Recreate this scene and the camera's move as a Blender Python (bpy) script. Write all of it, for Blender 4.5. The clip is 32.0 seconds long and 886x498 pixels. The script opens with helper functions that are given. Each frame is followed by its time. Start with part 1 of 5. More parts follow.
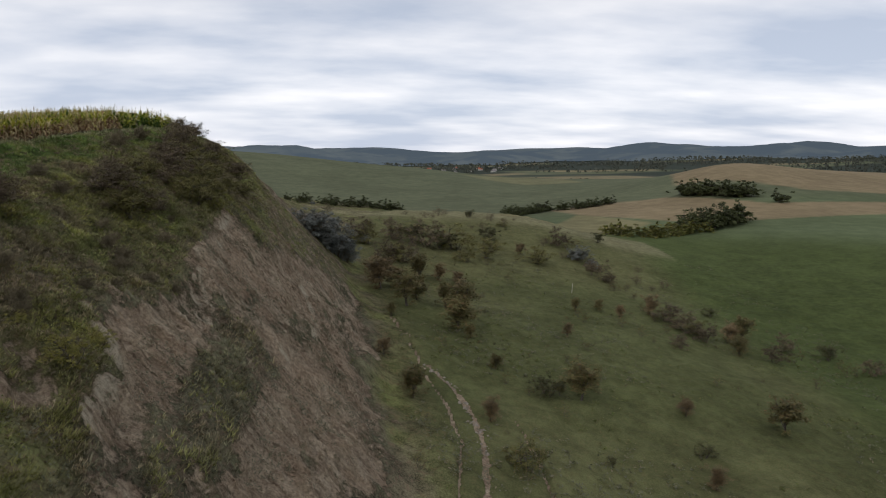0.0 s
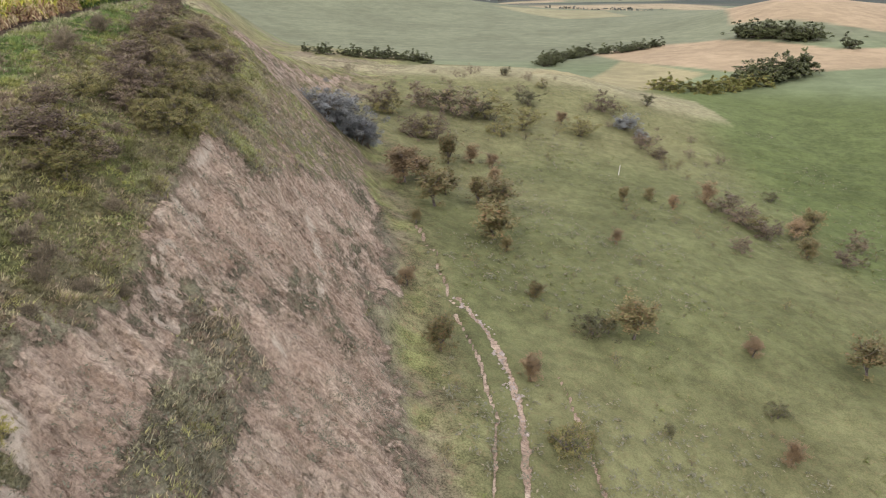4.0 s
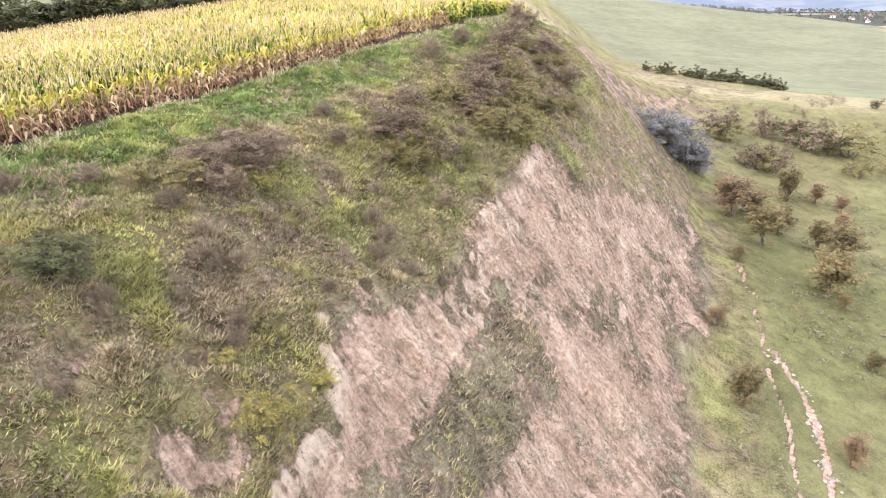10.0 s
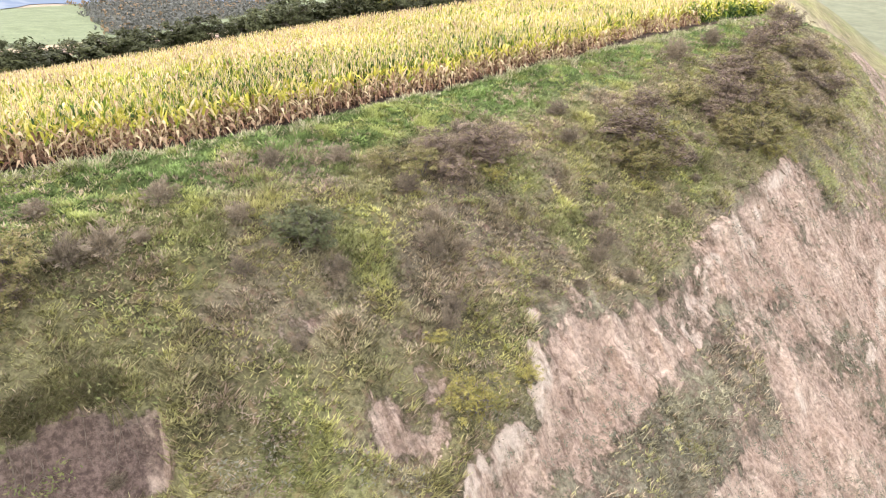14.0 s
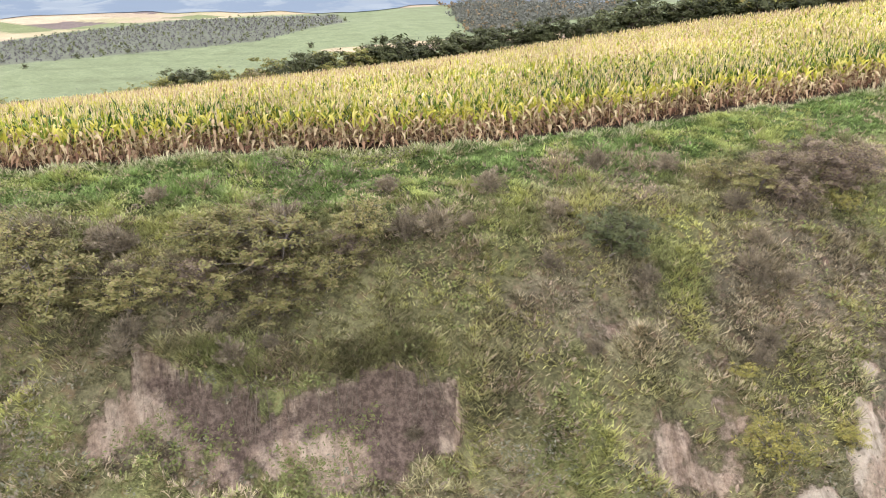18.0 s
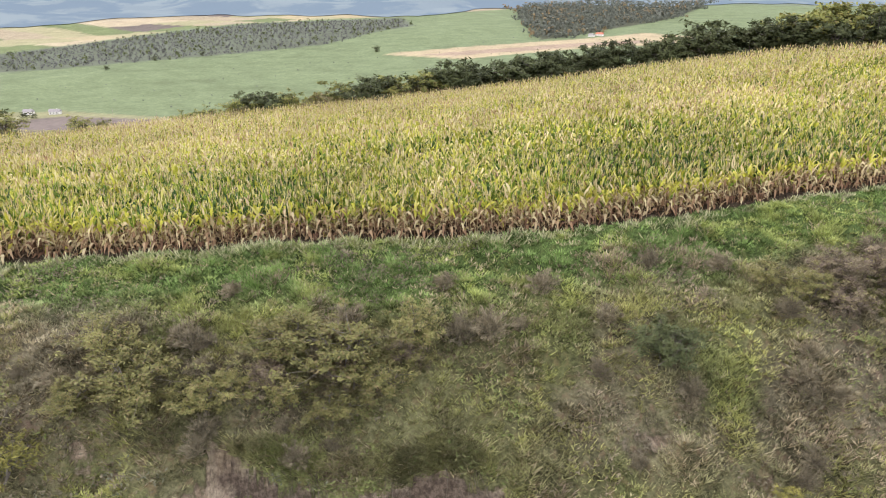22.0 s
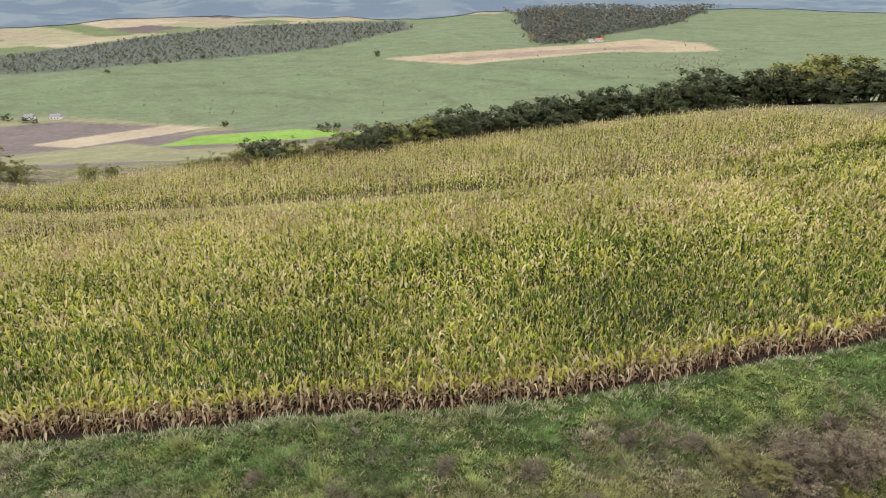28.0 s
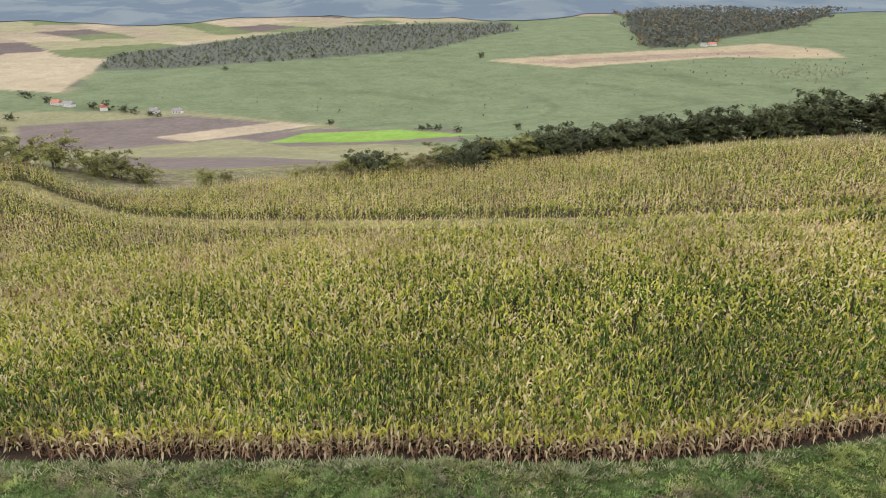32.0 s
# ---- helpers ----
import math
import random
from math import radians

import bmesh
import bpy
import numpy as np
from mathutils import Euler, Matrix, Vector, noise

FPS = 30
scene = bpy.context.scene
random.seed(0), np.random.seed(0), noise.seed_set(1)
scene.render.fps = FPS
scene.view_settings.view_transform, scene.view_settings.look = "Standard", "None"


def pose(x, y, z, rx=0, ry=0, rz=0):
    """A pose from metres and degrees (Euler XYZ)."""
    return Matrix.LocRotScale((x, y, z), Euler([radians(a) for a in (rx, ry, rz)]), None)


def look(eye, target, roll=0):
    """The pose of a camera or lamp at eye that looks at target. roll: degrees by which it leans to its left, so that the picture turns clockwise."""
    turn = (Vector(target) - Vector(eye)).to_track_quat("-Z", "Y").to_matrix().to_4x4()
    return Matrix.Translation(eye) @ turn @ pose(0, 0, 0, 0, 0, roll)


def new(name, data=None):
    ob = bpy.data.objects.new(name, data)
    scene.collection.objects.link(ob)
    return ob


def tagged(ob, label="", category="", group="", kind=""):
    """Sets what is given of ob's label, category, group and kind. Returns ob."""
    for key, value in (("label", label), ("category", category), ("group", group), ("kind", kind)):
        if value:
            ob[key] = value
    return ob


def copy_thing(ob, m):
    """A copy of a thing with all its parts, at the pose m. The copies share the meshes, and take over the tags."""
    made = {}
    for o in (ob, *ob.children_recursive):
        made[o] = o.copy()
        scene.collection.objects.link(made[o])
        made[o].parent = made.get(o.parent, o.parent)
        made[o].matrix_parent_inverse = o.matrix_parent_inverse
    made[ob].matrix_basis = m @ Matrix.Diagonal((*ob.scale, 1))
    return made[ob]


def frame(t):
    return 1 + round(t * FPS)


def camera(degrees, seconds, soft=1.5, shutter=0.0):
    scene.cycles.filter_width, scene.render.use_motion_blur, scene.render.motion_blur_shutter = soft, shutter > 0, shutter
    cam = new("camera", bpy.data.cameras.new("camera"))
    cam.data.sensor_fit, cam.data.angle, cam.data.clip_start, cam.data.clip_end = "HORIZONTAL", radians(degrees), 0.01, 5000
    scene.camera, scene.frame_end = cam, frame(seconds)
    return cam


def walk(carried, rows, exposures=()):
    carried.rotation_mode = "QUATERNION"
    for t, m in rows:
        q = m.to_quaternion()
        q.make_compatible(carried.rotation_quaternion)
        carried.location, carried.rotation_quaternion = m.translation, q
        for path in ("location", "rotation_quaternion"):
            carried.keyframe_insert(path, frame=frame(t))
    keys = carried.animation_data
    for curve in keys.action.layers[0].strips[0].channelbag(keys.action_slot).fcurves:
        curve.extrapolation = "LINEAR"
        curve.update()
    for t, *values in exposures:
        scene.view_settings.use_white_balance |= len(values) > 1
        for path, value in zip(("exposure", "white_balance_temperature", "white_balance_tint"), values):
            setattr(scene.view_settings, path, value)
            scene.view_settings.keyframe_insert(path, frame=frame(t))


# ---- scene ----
cam = camera(64.7, 32.0, soft=1.0)
PATH = [
    (0, pose(-0.54, -13.14, 34.80, 82.28, -0.00, -4.20)),
    (0.5, pose(-0.49, -11.32, 35.46, 80.27, -0.00, -4.12)),
    (1, pose(-0.43, -9.46, 36.13, 76.65, -0.00, -4.05)),
    (1.5, pose(-0.35, -7.56, 36.77, 73.13, -0.00, -4.01)),
    (2, pose(-0.25, -5.63, 37.44, 70.66, -0.00, -3.98)),
    (2.5, pose(-0.25, -3.82, 38.23, 69.14, -0.00, -3.96)),
    (3.0, pose(-0.14, -2.15, 39.00, 69.00, -0.00, -3.71)),
    (3.5, pose(-0.06, -0.96, 39.56, 68.87, -0.00, -2.97)),
    (4.0, pose(-0.02, -0.24, 39.89, 68.73, -0.00, -1.73)),
    (4.5, pose(0.00, 0.00, 40.00, 68.60, -0.00, 0.00)),
    (5.0, pose(-0.02, 0.04, 39.97, 68.62, -0.06, 2.60)),
    (5.5, pose(-0.03, 0.01, 39.98, 68.59, -0.06, 5.61)),
    (6.0, pose(-0.03, 0.00, 39.96, 68.65, 0.01, 9.11)),
    (6.5, pose(-0.07, -0.01, 39.97, 68.55, -0.03, 12.34)),
    (7.0, pose(-0.07, 0.00, 39.96, 68.84, -0.11, 13.54)),
    (7.5, pose(-0.10, 0.02, 39.96, 69.22, -0.16, 14.52)),
    (8.0, pose(-0.15, 0.02, 39.92, 69.58, -0.12, 16.31)),
    (8.5, pose(-0.20, 0.03, 39.93, 69.79, -0.12, 18.33)),
    (9.0, pose(-0.20, 0.04, 39.91, 69.93, -0.18, 20.47)),
    (9.5, pose(-0.20, 0.03, 39.88, 70.00, -0.16, 22.57)),
    (10.0, pose(-0.22, 0.02, 39.86, 70.00, -0.21, 24.79)),
    (10.5, pose(-0.24, 0.01, 39.85, 69.92, -0.21, 26.89)),
    (11.0, pose(-0.22, -0.01, 39.84, 69.95, -0.26, 28.88)),
    (11.5, pose(-0.22, -0.01, 39.84, 69.93, -0.17, 31.03)),
    (12.0, pose(-0.24, -0.01, 39.82, 69.93, -0.18, 33.21)),
    (12.5, pose(-0.20, -0.02, 39.81, 69.93, -0.22, 35.68)),
    (13.0, pose(-0.20, -0.02, 39.81, 69.98, -0.16, 38.22)),
    (13.5, pose(-0.22, -0.02, 39.81, 69.90, -0.17, 40.96)),
    (14.0, pose(-0.22, -0.03, 39.79, 69.94, -0.14, 43.58)),
    (14.5, pose(-0.22, -0.04, 39.81, 69.94, -0.11, 46.28)),
    (16.5, pose(-0.22, -0.04, 39.81, 69.95, -0.06, 60.11)),
    (17.0, pose(-0.20, -0.04, 39.81, 69.91, 0.02, 63.27)),
    (17.5, pose(-0.20, -0.04, 39.81, 69.93, 0.05, 66.52)),
    (18.0, pose(-0.19, -0.05, 39.84, 70.02, 0.07, 70.13)),
    (18.5, pose(-0.17, -0.01, 40.06, 69.99, 0.10, 72.78)),
    (19.0, pose(-0.17, -0.01, 40.40, 69.94, 0.13, 74.00)),
    (19.5, pose(-0.19, 0.01, 40.78, 70.12, 0.11, 74.76)),
    (20.0, pose(-0.19, 0.04, 41.23, 70.06, 0.15, 75.13)),
    (20.5, pose(-0.19, 0.07, 41.80, 70.10, 0.16, 75.22)),
    (21.0, pose(-0.17, 0.07, 42.46, 70.10, 0.06, 75.23)),
    (21.5, pose(-0.19, 0.08, 43.18, 70.20, 0.06, 75.23)),
    (22.0, pose(-0.20, 0.07, 43.92, 70.20, 0.06, 75.23)),
    (22.5, pose(-0.22, 0.05, 44.65, 70.20, -0.04, 75.24)),
    (23.0, pose(-0.20, 0.05, 45.40, 70.20, -0.04, 75.24)),
    (23.5, pose(-0.19, 0.05, 46.15, 70.33, -0.03, 75.34)),
    (24.0, pose(-0.17, 0.03, 46.89, 70.33, -0.03, 75.34)),
    (24.5, pose(-0.15, 0.02, 47.64, 70.33, -0.13, 75.35)),
    (25.0, pose(-0.14, 0.00, 48.40, 70.33, -0.13, 75.35)),
    (25.5, pose(-0.14, -0.00, 49.17, 70.33, -0.13, 75.35)),
    (27.5, pose(-0.14, -0.10, 52.33, 70.20, -0.34, 75.27)),
    (28.0, pose(-0.12, -0.10, 53.13, 70.20, -0.34, 75.27)),
    (28.5, pose(-0.10, -0.11, 53.94, 70.20, -0.44, 75.28)),
    (29.0, pose(-0.12, -0.10, 54.75, 70.20, -0.44, 75.28)),
    (29.5, pose(-0.12, -0.10, 55.43, 70.20, -0.44, 75.28)),
    (30.0, pose(-0.14, -0.09, 55.90, 70.20, -0.44, 75.28)),
    (30.5, pose(-0.14, -0.10, 56.09, 70.17, -0.52, 75.48)),
    (31.0, pose(-0.12, -0.14, 56.12, 70.20, -0.58, 78.20)),
    (31.5, pose(-0.09, -0.13, 56.16, 70.14, -0.48, 80.89)),
    (32.0, pose(-0.07, -0.18, 56.17, 70.15, -0.54, 83.50)),
]
EXPOSURE = [(0.0, -1.58, 6400, 12), (1.0, -1.5, 6400, 12), (1.5, -0.68, 6350, 15), (2.0, -0.09, 6400, 18), (2.5, 0.14, 6400, 20), (4.5, 0.2, 6400, 24),
            (6.0, 0.76, 6400, 28), (9.0, 1.12, 6400, 30), (14.0, 1.18, 6400, 27), (17.0, 0.98, 6400, 24), (20.0, 0.74, 6400, 18), (24.0, 0.37, 6400, 16),
            (28.0, 0.14, 6450, 15), (32.0, 0.04, 6450, 15)]
walk(cam, PATH, EXPOSURE)

# ---------------------------------------------------------------- sky, sun
world = bpy.data.worlds.new("sky")
scene.world = world
world.use_nodes = True
wn, wl = world.node_tree.nodes, world.node_tree.links
wn.clear()
SUN_EL, SUN_AZ = radians(38), radians(215)
sky = wn.new("ShaderNodeTexSky")
sky.sky_type, sky.sun_disc, sky.sun_elevation, sky.sun_rotation = "NISHITA", False, SUN_EL, SUN_AZ
sky.air_density, sky.dust_density, sky.ozone_density = 1.0, 1.5, 1.2
coord = wn.new("ShaderNodeTexCoord")
split = wn.new("ShaderNodeSeparateXYZ")
wl.new(coord.outputs["Generated"], split.inputs[0])
lift = wn.new("ShaderNodeMath")
lift.operation, lift.inputs[1].default_value = "ADD", 0.16
wl.new(split.outputs[2], lift.inputs[0])
floor_z = wn.new("ShaderNodeMath")
floor_z.operation, floor_z.inputs[1].default_value = "MAXIMUM", 0.05
wl.new(lift.outputs[0], floor_z.inputs[0])
div = wn.new("ShaderNodeVectorMath")
div.operation = "DIVIDE"
wl.new(coord.outputs["Generated"], div.inputs[0])
wl.new(floor_z.outputs[0], div.inputs[1])
streak = wn.new("ShaderNodeMapping")
streak.inputs["Scale"].default_value = (0.8, 1.25, 0.0)
streak.inputs["Rotation"].default_value = (0, 0, radians(-12))
wl.new(div.outputs[0], streak.inputs[0])
cloud = wn.new("ShaderNodeTexNoise")
cloud.inputs["Scale"].default_value, cloud.inputs["Detail"].default_value = 1.1, 8
cloud.inputs["Roughness"].default_value = 0.5
wl.new(streak.outputs[0], cloud.inputs["Vector"])
ramp = wn.new("ShaderNodeValToRGB")
ramp.color_ramp.elements[0].position, ramp.color_ramp.elements[0].color = 0.36, (9.2, 10.3, 12.2, 1)
ramp.color_ramp.elements[1].position, ramp.color_ramp.elements[1].color = 0.66, (16.8, 16.8, 17.0, 1)
wl.new(cloud.outputs["Fac"], ramp.inputs[0])
mix = wn.new("ShaderNodeMix")
mix.data_type = "RGBA"
mix.inputs["Factor"].default_value = 0.86
wl.new(sky.outputs[0], mix.inputs["A"])
wl.new(ramp.outputs[0], mix.inputs["B"])
# thin overcast, brighter towards the horizon
glow = wn.new("ShaderNodeMapRange")
glow.interpolation_type = "SMOOTHSTEP"
for key, value in (("From Min", -0.02), ("From Max", 0.6), ("To Min", 1.7), ("To Max", 0.95)):
    glow.inputs[key].default_value = value
wl.new(split.outputs[2], glow.inputs["Value"])
bright = wn.new("ShaderNodeVectorMath")
bright.operation = "SCALE"
wl.new(mix.outputs["Result"], bright.inputs[0])
wl.new(glow.outputs["Result"], bright.inputs["Scale"])
back = wn.new("ShaderNodeBackground")
back.inputs["Strength"].default_value = 0.12
wl.new(bright.outputs[0], back.inputs["Color"])
wout = wn.new("ShaderNodeOutputWorld")
wl.new(back.outputs[0], wout.inputs[0])

sun = new("sun", bpy.data.lights.new("sun", "SUN"))
sun.data.energy, sun.data.angle, sun.data.color = 1.5, radians(14), (1.0, 0.95, 0.87)
sun.matrix_world = look((0, 0, 0), (-math.sin(SUN_AZ) * math.cos(SUN_EL), -math.cos(SUN_AZ) * math.cos(SUN_EL), -math.sin(SUN_EL)))

# ---------------------------------------------------------------- materials


class Nodes:
    """Small builder for one node material."""

    def __init__(self, name, rough=0.85, spec=0.25):
        self.m = bpy.data.materials.new(name)
        self.m.use_nodes = True
        self.t = self.m.node_tree
        self.bsdf = self.t.nodes["Principled BSDF"]
        self.bsdf.inputs["Roughness"].default_value = rough
        self.bsdf.inputs["Specular IOR Level"].default_value = spec
        self.pos = self.add("ShaderNodeNewGeometry").outputs["Position"]

    def add(self, kind, **props):
        n = self.t.nodes.new(kind)
        for k, v in props.items():
            setattr(n, k, v)
        return n

    def link(self, a, b):
        self.t.links.new(a, b)

    def put(self, socket, value):
        if hasattr(value, "is_linked"):
            self.link(value, socket)
        else:
            socket.default_value = value

    def noise(self, scale, detail=3, rough=0.55, vector=None, stretch=None, turn=None):
        vector = vector or self.pos
        if stretch:
            mp = self.add("ShaderNodeMapping")
            mp.inputs["Scale"].default_value = stretch
            if turn:
                mp.inputs["Rotation"].default_value = turn
            self.link(vector, mp.inputs[0])
            vector = mp.outputs[0]
        n = self.add("ShaderNodeTexNoise")
        n.inputs["Scale"].default_value, n.inputs["Detail"].default_value, n.inputs["Roughness"].default_value = scale, detail, rough
        self.link(vector, n.inputs["Vector"])
        return n.outputs["Fac"]

    def math(self, op, a, b=0.0):
        n = self.add("ShaderNodeMath", operation=op)
        self.put(n.inputs[0], a)
        self.put(n.inputs[1], b)
        return n.outputs[0]

    def remap(self, v, a, b, c=0.0, d=1.0):
        n = self.add("ShaderNodeMapRange", interpolation_type="SMOOTHSTEP")
        self.put(n.inputs["Value"], v)
        for k, q in zip(("From Min", "From Max", "To Min", "To Max"), (a, b, c, d)):
            n.inputs[k].default_value = q
        return n.outputs["Result"]

    def mix(self, f, a, b, blend="MIX"):
        n = self.add("ShaderNodeMix", data_type="RGBA", blend_type=blend)
        self.put(n.inputs["Factor"], f)
        for k, v in (("A", a), ("B", b)):
            self.put(n.inputs[k], (*v, 1) if isinstance(v, tuple) and len(v) == 3 else v)
        return n.outputs["Result"]

    def attr(self, name, out="Fac"):
        n = self.add("ShaderNodeAttribute", attribute_name=name)
        return n.outputs[out]

    def scale_colour(self, col, f):
        n = self.add("ShaderNodeVectorMath", operation="SCALE")
        self.link(col, n.inputs[0])
        self.put(n.inputs["Scale"], f)
        return n.outputs[0]

    def bump(self, height, strength, distance):
        n = self.add("ShaderNodeBump")
        n.inputs["Strength"].default_value, n.inputs["Distance"].default_value = strength, distance
        self.link(height, n.inputs["Height"])
        self.link(n.outputs[0], self.bsdf.inputs["Normal"])

    def done(self, colour):
        self.put(self.bsdf.inputs["Base Color"], (*colour, 1) if isinstance(colour, tuple) and len(colour) == 3 else colour)
        return self.m


def ground_material():
    n = Nodes("ground_cover", 0.95, 0.04)
    cover = n.attr("cover", "Color")
    bare = n.attr("bare")
    grain = n.noise(2.2, 5, 0.65)
    tuft = n.noise(7.0, 4, 0.7)
    patch = n.noise(0.16, 4, 0.6)
    # rough pasture is blotchy, tilled and mown land even
    wild = n.attr("wild")
    mid = n.noise(0.7, 5, 0.7)
    blot = n.math("ADD", n.remap(tuft, 0.32, 0.68, -0.42, 0.3), n.remap(mid, 0.34, 0.66, -0.34, 0.3))
    g = n.scale_colour(cover, n.math("ADD", 1.0, n.math("MULTIPLY", blot, wild)))
    g = n.scale_colour(g, n.math("ADD", 1.0, n.math("MULTIPLY", n.remap(patch, 0.3, 0.7, -0.2, 0.24), n.remap(wild, 0.2, 1.0, 0.5, 1.0))))
    g = n.scale_colour(g, n.math("ADD", n.remap(n.noise(0.03, 6, 0.68), 0.34, 0.66, 0.9, 1.1), n.remap(n.noise(0.011, 5, 0.7), 0.35, 0.65, -0.05, 0.05)))
    dry = n.mix(n.math("MULTIPLY", wild, n.remap(grain, 0.5, 0.68, 0.0, 0.6)), g, n.mix(1.0, cover, (1.5, 1.12, 1.3), "MULTIPLY"))
    # soil: pale loess, red-brown clay in runs down the slope
    runs = n.noise(0.8, 8, 0.72, stretch=(0.45, 1.5, 0.45), turn=(0, 0, 0.25))
    fine = n.noise(4.5, 7, 0.75)
    lumps = n.noise(1.6, 6, 0.7)
    wide = n.noise(0.22, 3, 0.5)
    soil = n.mix(n.remap(runs, 0.34, 0.66), (0.3, 0.222, 0.15), (0.5, 0.405, 0.288))
    soil = n.mix(n.remap(wide, 0.42, 0.62, 0.0, 0.6), soil, (0.36, 0.262, 0.178))
    soil = n.mix(n.remap(lumps, 0.57, 0.66, 0.0, 0.5), soil, (0.2, 0.138, 0.1))
    soil = n.scale_colour(soil, n.remap(fine, 0.3, 0.7, 0.62, 1.28))
    cracks = n.noise(2.3, 5, 0.65, stretch=(0.4, 1.9, 0.4), turn=(0, 0, 0.3))
    soil = n.mix(n.remap(cracks, 0.56, 0.66, 0.0, 0.5), soil, (0.15, 0.1, 0.072))
    rills = n.noise(3.4, 5, 0.6, stretch=(0.22, 1.7, 0.22), turn=(0, 0, 0.12))
    soil = n.mix(n.math("MULTIPLY", n.remap(rills, 0.57, 0.63), n.remap(n.noise(0.5, 3, 0.6), 0.4, 0.6, 0.0, 0.45)), soil, (0.13, 0.085, 0.062))
    soil = n.mix(n.remap(rills, 0.43, 0.36, 0.0, 0.25), soil, (0.54, 0.43, 0.315))
    soil = n.mix(n.remap(n.noise(0.55, 6, 0.72, stretch=(0.7, 1.2, 0.7)), 0.54, 0.62, 0.0, 0.5), soil, (0.25, 0.2, 0.13))
    soil = n.mix(n.remap(n.noise(0.95, 6, 0.75, stretch=(0.5, 1.0, 0.5)), 0.56, 0.64, 0.0, 0.45), soil, (0.16, 0.125, 0.088))
    fresh = n.math("ADD", n.attr("pale"), n.math("MULTIPLY", n.math("SUBTRACT", lumps, 0.5), 1.2))
    soil = n.mix(n.remap(fresh, 0.25, 0.8, 0.0, 0.85), soil, n.scale_colour(n.mix(n.remap(cracks, 0.5, 0.68), (0.5, 0.43, 0.315), (0.36, 0.285, 0.2)), n.remap(fine, 0.3, 0.7, 0.8, 1.15)))
    mould = n.math("ADD", n.attr("humus"), n.math("MULTIPLY", n.math("SUBTRACT", lumps, 0.5), 0.9))
    soil = n.mix(n.remap(mould, 0.35, 0.65, 0.0, 0.9), soil, n.scale_colour(n.mix(n.remap(fine, 0.4, 0.6), (0.07, 0.05, 0.038), (0.17, 0.125, 0.092)), 1.0))
    edge = n.math("ADD", bare, n.math("MULTIPLY", n.math("SUBTRACT", n.noise(0.75, 8, 0.78), 0.5), 1.9))
    f = n.remap(edge, 0.4, 0.6)
    h = n.math("ADD", n.math("ADD", n.math("MULTIPLY", tuft, 0.5), n.math("MULTIPLY", fine, 0.5)), n.math("MULTIPLY", n.math("ADD", n.math("ADD", runs, lumps), n.math("MULTIPLY", rills, -0.35)), n.math("MULTIPLY", f, 1.2)))
    n.bump(n.math("MULTIPLY", h, wild), 0.8, 0.35)
    return n.done(n.mix(f, dry, soil))


def leaf_material(name, a, b, rough=0.6, dry=None):
    """Leaves: two tones from leaf to leaf, and from plant to plant; some light shines through."""
    n = Nodes(name, rough, 0.12)
    island = n.add("ShaderNodeNewGeometry").outputs["Random Per Island"]
    one = n.add("ShaderNodeObjectInfo").outputs["Random"]
    spray = n.remap(n.noise(2.6, 2, 0.5), 0.34, 0.66)
    c = n.mix(n.math("ADD", n.math("MULTIPLY", island, 0.5), n.math("MULTIPLY", spray, 0.5)), a, b)
    if dry:
        c = n.mix(n.remap(island, 0.72, 0.98, 0.0, 0.8), c, dry)
    c = n.scale_colour(c, n.remap(one, 0, 1, 0.8, 1.2))
    n.done(c)
    thin = n.add("ShaderNodeBsdfTranslucent")
    n.link(c, thin.inputs["Color"])
    mixer = n.add("ShaderNodeMixShader")
    mixer.inputs[0].default_value = 0.16
    n.link(n.bsdf.outputs[0], mixer.inputs[1])
    n.link(thin.outputs[0], mixer.inputs[2])
    n.link(mixer.outputs[0], n.t.nodes["Material Output"].inputs["Surface"])
    return n.m


def bark_material(name, a, b):
    n = Nodes(name, 0.9, 0.15)
    k = n.noise(9, 4, 0.6, stretch=(1, 1, 0.3))
    n.bump(k, 0.4, 0.02)
    return n.done(n.mix(n.remap(k, 0.35, 0.65), a, b))


def corn_material():
    n = Nodes("corn_leaf", 0.6, 0.12)
    tone, island = n.attr("tone"), n.add("ShaderNodeNewGeometry").outputs["Random Per Island"]
    t = n.math("ADD", tone, n.math("MULTIPLY", n.math("SUBTRACT", island, 0.5), 0.38))
    r = n.add("ShaderNodeValToRGB")
    e = r.color_ramp.elements
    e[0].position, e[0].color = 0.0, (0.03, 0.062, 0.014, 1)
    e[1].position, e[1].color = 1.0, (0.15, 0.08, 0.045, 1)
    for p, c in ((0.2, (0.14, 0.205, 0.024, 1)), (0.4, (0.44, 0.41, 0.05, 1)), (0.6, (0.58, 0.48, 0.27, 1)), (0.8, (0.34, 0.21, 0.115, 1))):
        q = e.new(p)
        q.color = c
    n.link(t, r.inputs[0])
    c = n.scale_colour(r.outputs[0], n.remap(n.noise(0.12, 3), 0.35, 0.65, 0.86, 1.14))
    n.done(c)
    thin = n.add("ShaderNodeBsdfTranslucent")
    n.link(c, thin.inputs["Color"])
    mixer = n.add("ShaderNodeMixShader")
    mixer.inputs[0].default_value = 0.12
    n.link(n.bsdf.outputs[0], mixer.inputs[1])
    n.link(thin.outputs[0], mixer.inputs[2])
    n.link(mixer.outputs[0], n.t.nodes["Material Output"].inputs["Surface"])
    return n.m


